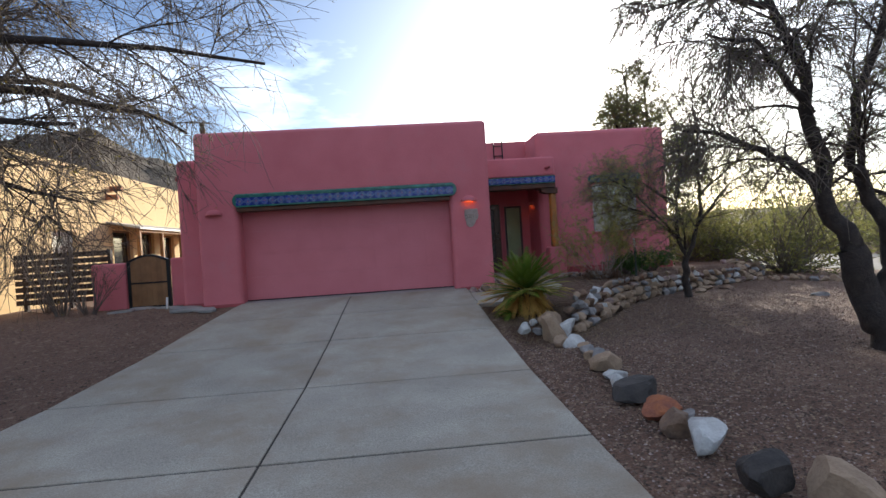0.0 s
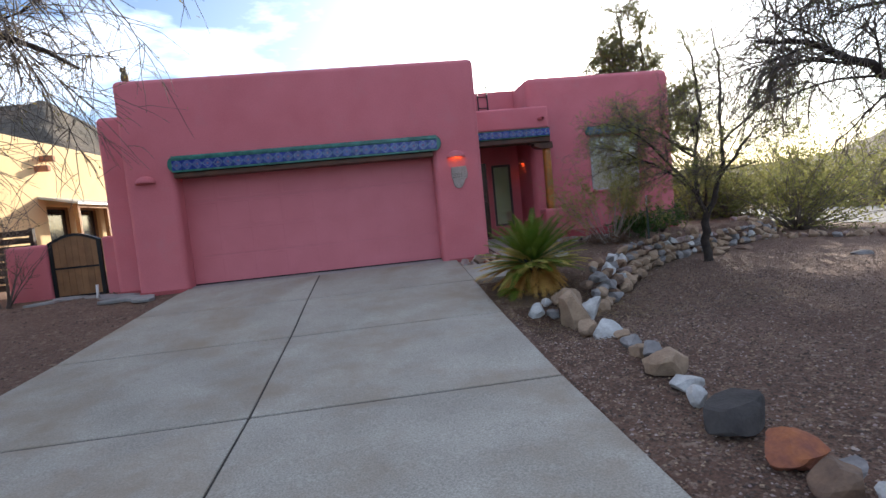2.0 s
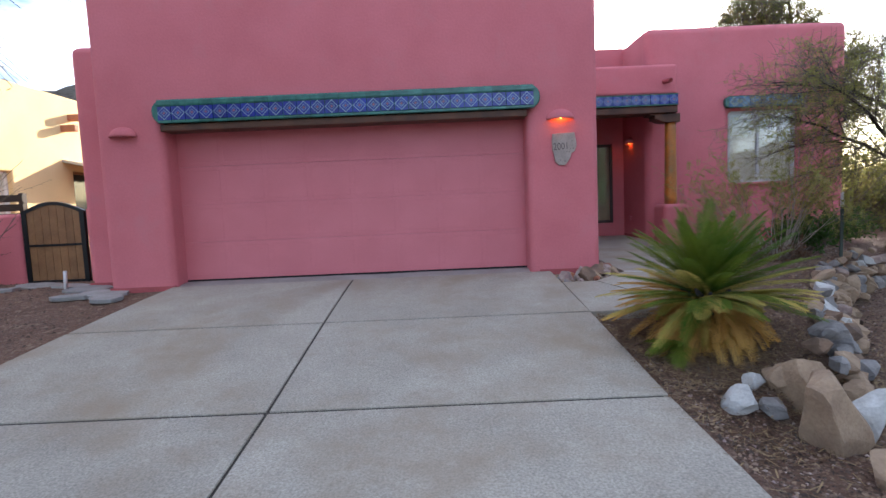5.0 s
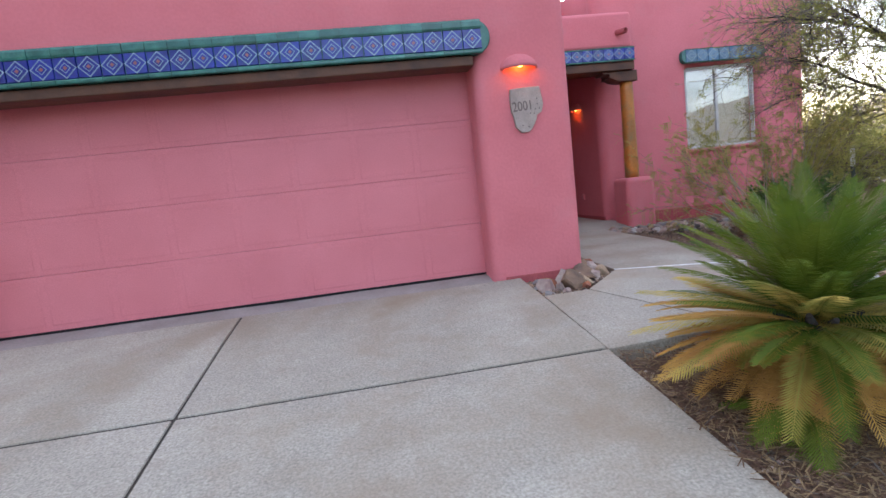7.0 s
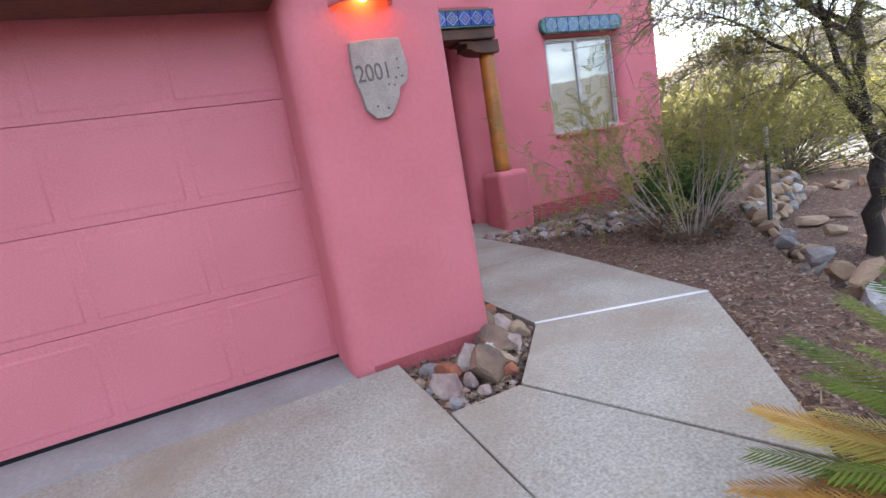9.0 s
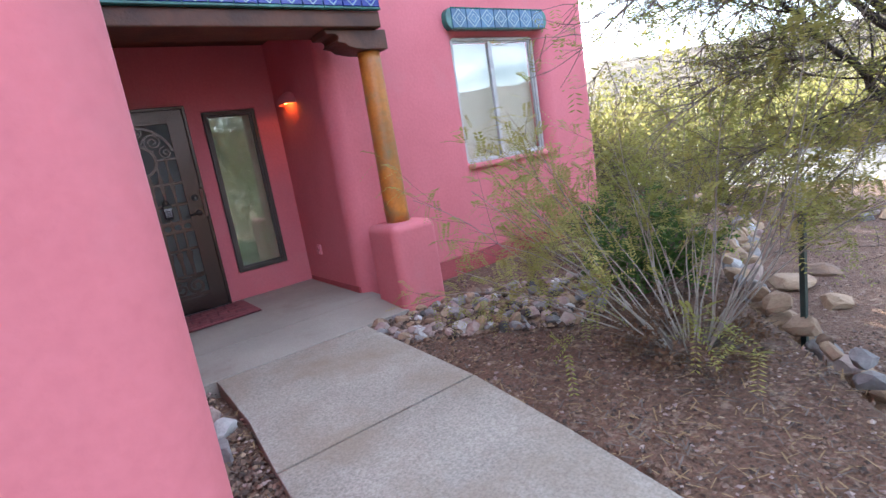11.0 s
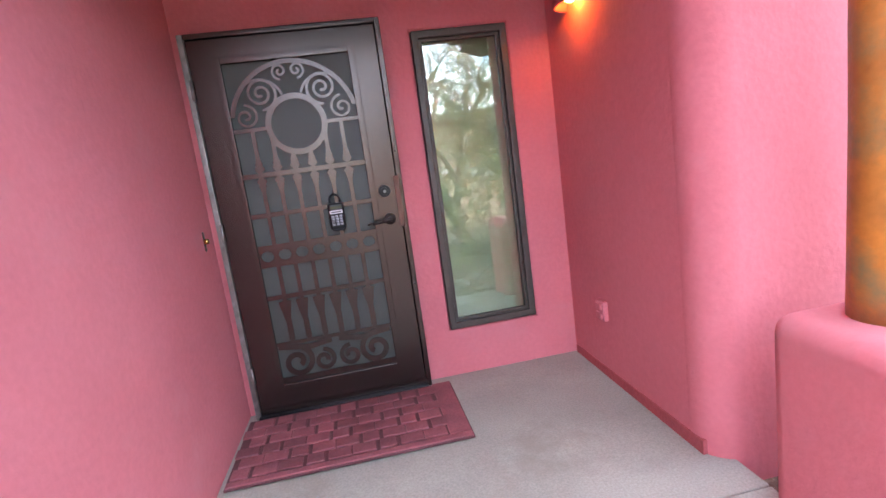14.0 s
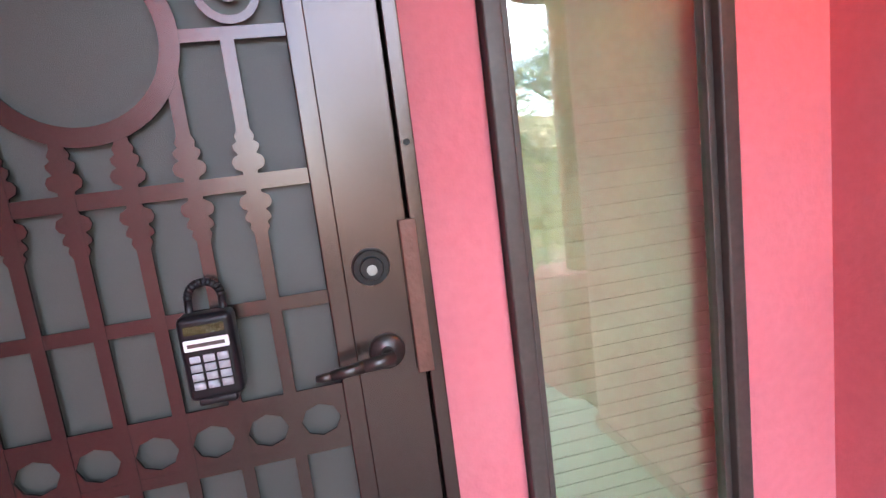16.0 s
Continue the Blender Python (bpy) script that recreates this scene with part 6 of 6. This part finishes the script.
for k, (x, y, h) in enumerate([(-6.3, 0.9, 2.3), (-6.9, -0.6, 2.0), (-5.6, 0.7, 1.2), (-7.8, 0.4, 2.4), (-7.2, 1.9, 2.8)]):
    fan_shrub("bare_shrub", "leafless grey shrub with upright thin stems", (x, y, ground_z(x, y) - 0.02), 40 + k, 26, h, (0, 0, 0.9), M_DEAD, M_TWIG, 0.02, 0, 6, 0.7, stem_r=0.008)


# ---- sago palm ----
def frond(verts, faces, base, az, el, length, bend, leaflet, n, rnd_, curl=0.0, width=0.0052):
    d = Vector((math.cos(az) * math.cos(el), math.sin(az) * math.cos(el), math.sin(el)))
    side = Vector((-math.sin(az), math.cos(az), 0))
    p, e, step = Vector(base), el, length / n
    for k in range(n):
        e -= bend / n
        d = Vector((math.cos(az) * math.cos(e), math.sin(az) * math.cos(e), math.sin(e)))
        q = p + d * step
        up = side.cross(d)
        t = (k + 0.5) / n
        b = len(verts)
        wv = side * 0.006 * (1.2 - t)
        for c in (p - wv, p + wv, q + wv, q - wv):
            verts.append(tuple(c))
        faces.append((b, b + 1, b + 2, b + 3))
        ll = leaflet * (0.35 + 1.1 * math.sin(math.pi * min(1, 0.1 + 0.86 * t)) ** 0.7) * rnd_.uniform(0.85, 1.1)
        for s in (-1, 1):
            dd = (side * s * 1.25 + d * (0.9 + 0.7 * t) + up * (0.5 - curl + rnd_.uniform(-0.08, 0.08))).normalized()
            w = d * width
            b = len(verts)
            m = p + dd * ll * 0.5 - up * ll * 0.03
            tip = p + dd * ll - up * ll * (0.1 + curl)
            for c in (p - w * 0.6, p + w * 0.6, m + w, tip, m - w):
                verts.append(tuple(c))
            faces.append((b, b + 1, b + 2, b + 3, b + 4))
        p = q


sago = tagged(new("sago_palm"), "sago palm with green crown over dry straw-coloured fronds", "palm")
SB = Vector((3.12, -2.40, -0.36))
sago.location = SB
sr = random.Random(77)
SAGO_SETS = {"green_fronds": ([], []), "dry_fronds": ([], []), "half_dry_fronds": ([], [])}
GOLD = 2.39996
# stiff upright crown, flatter outer ring, curled yellowing ring, hanging straw skirt, offsets at the foot
for k in range(76):
    t = k / 75
    el = radians(84 - 76 * t ** 0.8 + sr.uniform(-5, 5))
    ripe = t > 0.6 and k % 2 == 0
    frond(*SAGO_SETS["half_dry_fronds" if ripe else "green_fronds"], SB + Vector((0, 0, 0.46 - 0.08 * t)), k * GOLD + sr.uniform(-0.15, 0.15), el, sr.uniform(0.60, 0.70) + 0.14 * t, radians(sr.uniform(10, 36)), 0.09, 52, sr)
for k in range(36):
    az = k * GOLD + 0.4
    frond(*SAGO_SETS["dry_fronds" if math.cos(az - 2.7) > 0.6 else "half_dry_fronds" if k % 4 else "green_fronds"], SB + Vector((0, 0, 0.38)), az, radians(sr.uniform(-2, 24)), sr.uniform(0.62, 0.84), radians(sr.uniform(12, 40)), 0.078, 54, sr, 0.1)
for k in range(22):
    frond(*SAGO_SETS["half_dry_fronds" if k % 3 else "dry_fronds"], SB + Vector((0, 0, 0.36)), k * GOLD + 0.9, radians(sr.uniform(5, 35)), sr.uniform(0.34, 0.52), radians(sr.uniform(60, 130)), 0.05, 40, sr, 0.7)
for k in range(100):
    frond(*SAGO_SETS["dry_fronds"], SB + Vector((0, 0, 0.32)), k * GOLD + 1.1, radians(sr.uniform(-45, 5)), sr.uniform(0.45, 0.68), radians(sr.uniform(35, 70)), 0.066, 44, sr, 0.4, 0.0036)
for k in range(6):
    frond(*SAGO_SETS["green_fronds"], SB + Vector((-0.26 + sr.uniform(-0.1, 0.1), -0.24 + sr.uniform(-0.1, 0.1), 0.05)), 2.4 + k * 0.35, radians(sr.uniform(15, 55)), sr.uniform(0.32, 0.48), radians(sr.uniform(50, 100)), 0.085, 30, sr)
for nm, mat in (("green_fronds", L_SAGO), ("dry_fronds", L_SAGO_DRY), ("half_dry_fronds", leaf_material("sago_half_dry", (0.58, 0.42, 0.11), (0.19, 0.21, 0.04), 0.3))):
    ob = raw_object(nm, *SAGO_SETS[nm], mat)
    ob.parent, ob.matrix_parent_inverse = sago, Matrix.Translation(-SB)
bm = bmesh.new()
for k in range(90):
    a, z = k * GOLD, 0.02 + 0.4 * k / 90
    c = SB + Vector((math.cos(a) * 0.13, math.sin(a) * 0.13, z))
    cylinder_into(bm, c - Vector((math.cos(a) * 0.06, math.sin(a) * 0.06, 0.03)), c + Vector((math.cos(a) * 0.05, math.sin(a) * 0.05, 0.06)), 0.035, 0.012, 6)
ob = mesh_object("trunk", bm, M_BARK)
ob.parent, ob.matrix_parent_inverse = sago, Matrix.Translation(-SB)


# ---- desert scrub beyond ----
def scrub(seed, h, leaf_mat):
    g = Growth(seed)
    for s in range(60):
        a, e = g.r.uniform(0, 6.28), g.r.uniform(0.25, 1.5)
        d = Vector((math.cos(a) * math.cos(e), math.sin(a) * math.cos(e), math.sin(e)))
        pts, de = g.path(Vector((0, 0, 0)), d, h * g.r.uniform(0.55, 1.0), 5, 0.22, 0.02)
        g.tube(pts, [0.014 * (1 - 0.7 * k / 5) for k in range(6)], 4)
        for q in range(26):
            c = pts[2 + g.r.randrange(4)] + g.rand_dir() * h * 0.16
            for _ in range(2):
                g.blade(c + g.rand_dir() * 0.06, (g.rand_dir() + Vector((0, 0, 0.3))).normalized(), g.r.uniform(0.06, 0.14), g.r.uniform(0.010, 0.022))
    return g


scrubs = []
for k, (h, lm) in enumerate([(2.2, L_OLIVE), (1.7, L_SHRUB), (2.5, L_OLIVE)]):
    g = scrub(60 + k, h, lm)
    scrubs.append(g.finish("desert_shrub", "rounded olive green desert shrub beyond the yard", "shrub", (0, 0, 0), M_TWIG, M_TWIG, lm, "desert shrubs"))
spots = [(11.2, 5.0), (12.4, 6.6), (13.2, 8.6), (10.4, 5.4), (11.8, 6.6), (24.5, 4), (25.5, 9), (24, 14), (26, 19), (25, -3), (28, 12), (30, 24), (24.5, 27), (34, 8), (38, 20), (33, 33), (27, 36),
         (44, 14), (40, 30), (50, 24), (46, 40), (36, 45), (56, 36), (60, 50), (30, 52), (12.2, 11), (13, 14.5), (11, 18), (26, -9), (27, -15), (25, -22), (8.6, 14.5), (9.8, 22), (24, 1), (25, 6.5), (23.8, 11), (25, 16.5), (24.3, -6), (26.5, -1), (27.5, 3), (28, 8), (27, 22), (29, 17), (31, 5), (31, 12), (14, 5.2), (13.4, 10.6), (12.6, 4.0)]
for k, (x, y) in enumerate(spots):
    sc = rnd.uniform(0.85, 1.35) * (1.5 if x > 23 else 1.3)
    m = pose(x, y, ground_z(x, y) - 0.05, 0, 0, rnd.uniform(0, 360))
    if k < 3:
        scrubs[k].matrix_basis = m
    else:
        c = copy_thing(scrubs[k % 3], m)
        c.scale = (sc, sc, sc * rnd.uniform(0.8, 1.0))

# ---- hills on the skyline ----
def hills():
    verts, faces = [], []
    n_a, n_r = 420, 30
    for j in range(n_r + 1):
        t = j / n_r
        for i in range(n_a + 1):
            az = radians(-175 + 350 * i / n_a)
            deg = math.degrees(az)
            up = 1.7 + 9.0 * smooth01((-deg - 4) / 26) * smooth01((deg + 120) / 40) + 2.8 * smooth01((deg - 42) / 14)
            rad = 230 + 420 * t
            jag = 1 + 0.20 * noise.noise((az * 6, 0.3, 0)) + 0.10 * noise.noise((az * 17, 1.3, 0)) + 0.05 * noise.noise((az * 50, 4.3, 0))
            h = math.tan(radians(up)) * 650 * jag * smooth01(t * 1.05) ** 0.8
            gx, gy = math.sin(az) * rad, math.cos(az) * rad
            rough = (1 - abs(noise.noise((gx * 0.013, gy * 0.013, 3)))) * 30 + 12 * noise.noise((gx * 0.04, gy * 0.04, 5)) + 5 * noise.noise((gx * 0.11, gy * 0.11, 7))
            h += rough * t * (1 - 0.75 * t) * (1 if up > 6 else 0.35)
            verts.append((rad * math.sin(az), rad * math.cos(az), -3 + h))
    for j in range(n_r):
        for i in range(n_a):
            a = j * (n_a + 1) + i
            faces.append((a, a + 1, a + n_a + 2, a + n_a + 1))
    return raw_object("backdrop_hills", verts, faces, M_HILL, True)


tagged(hills(), "rugged brown desert hills on the skyline", "hills", kind="structure")
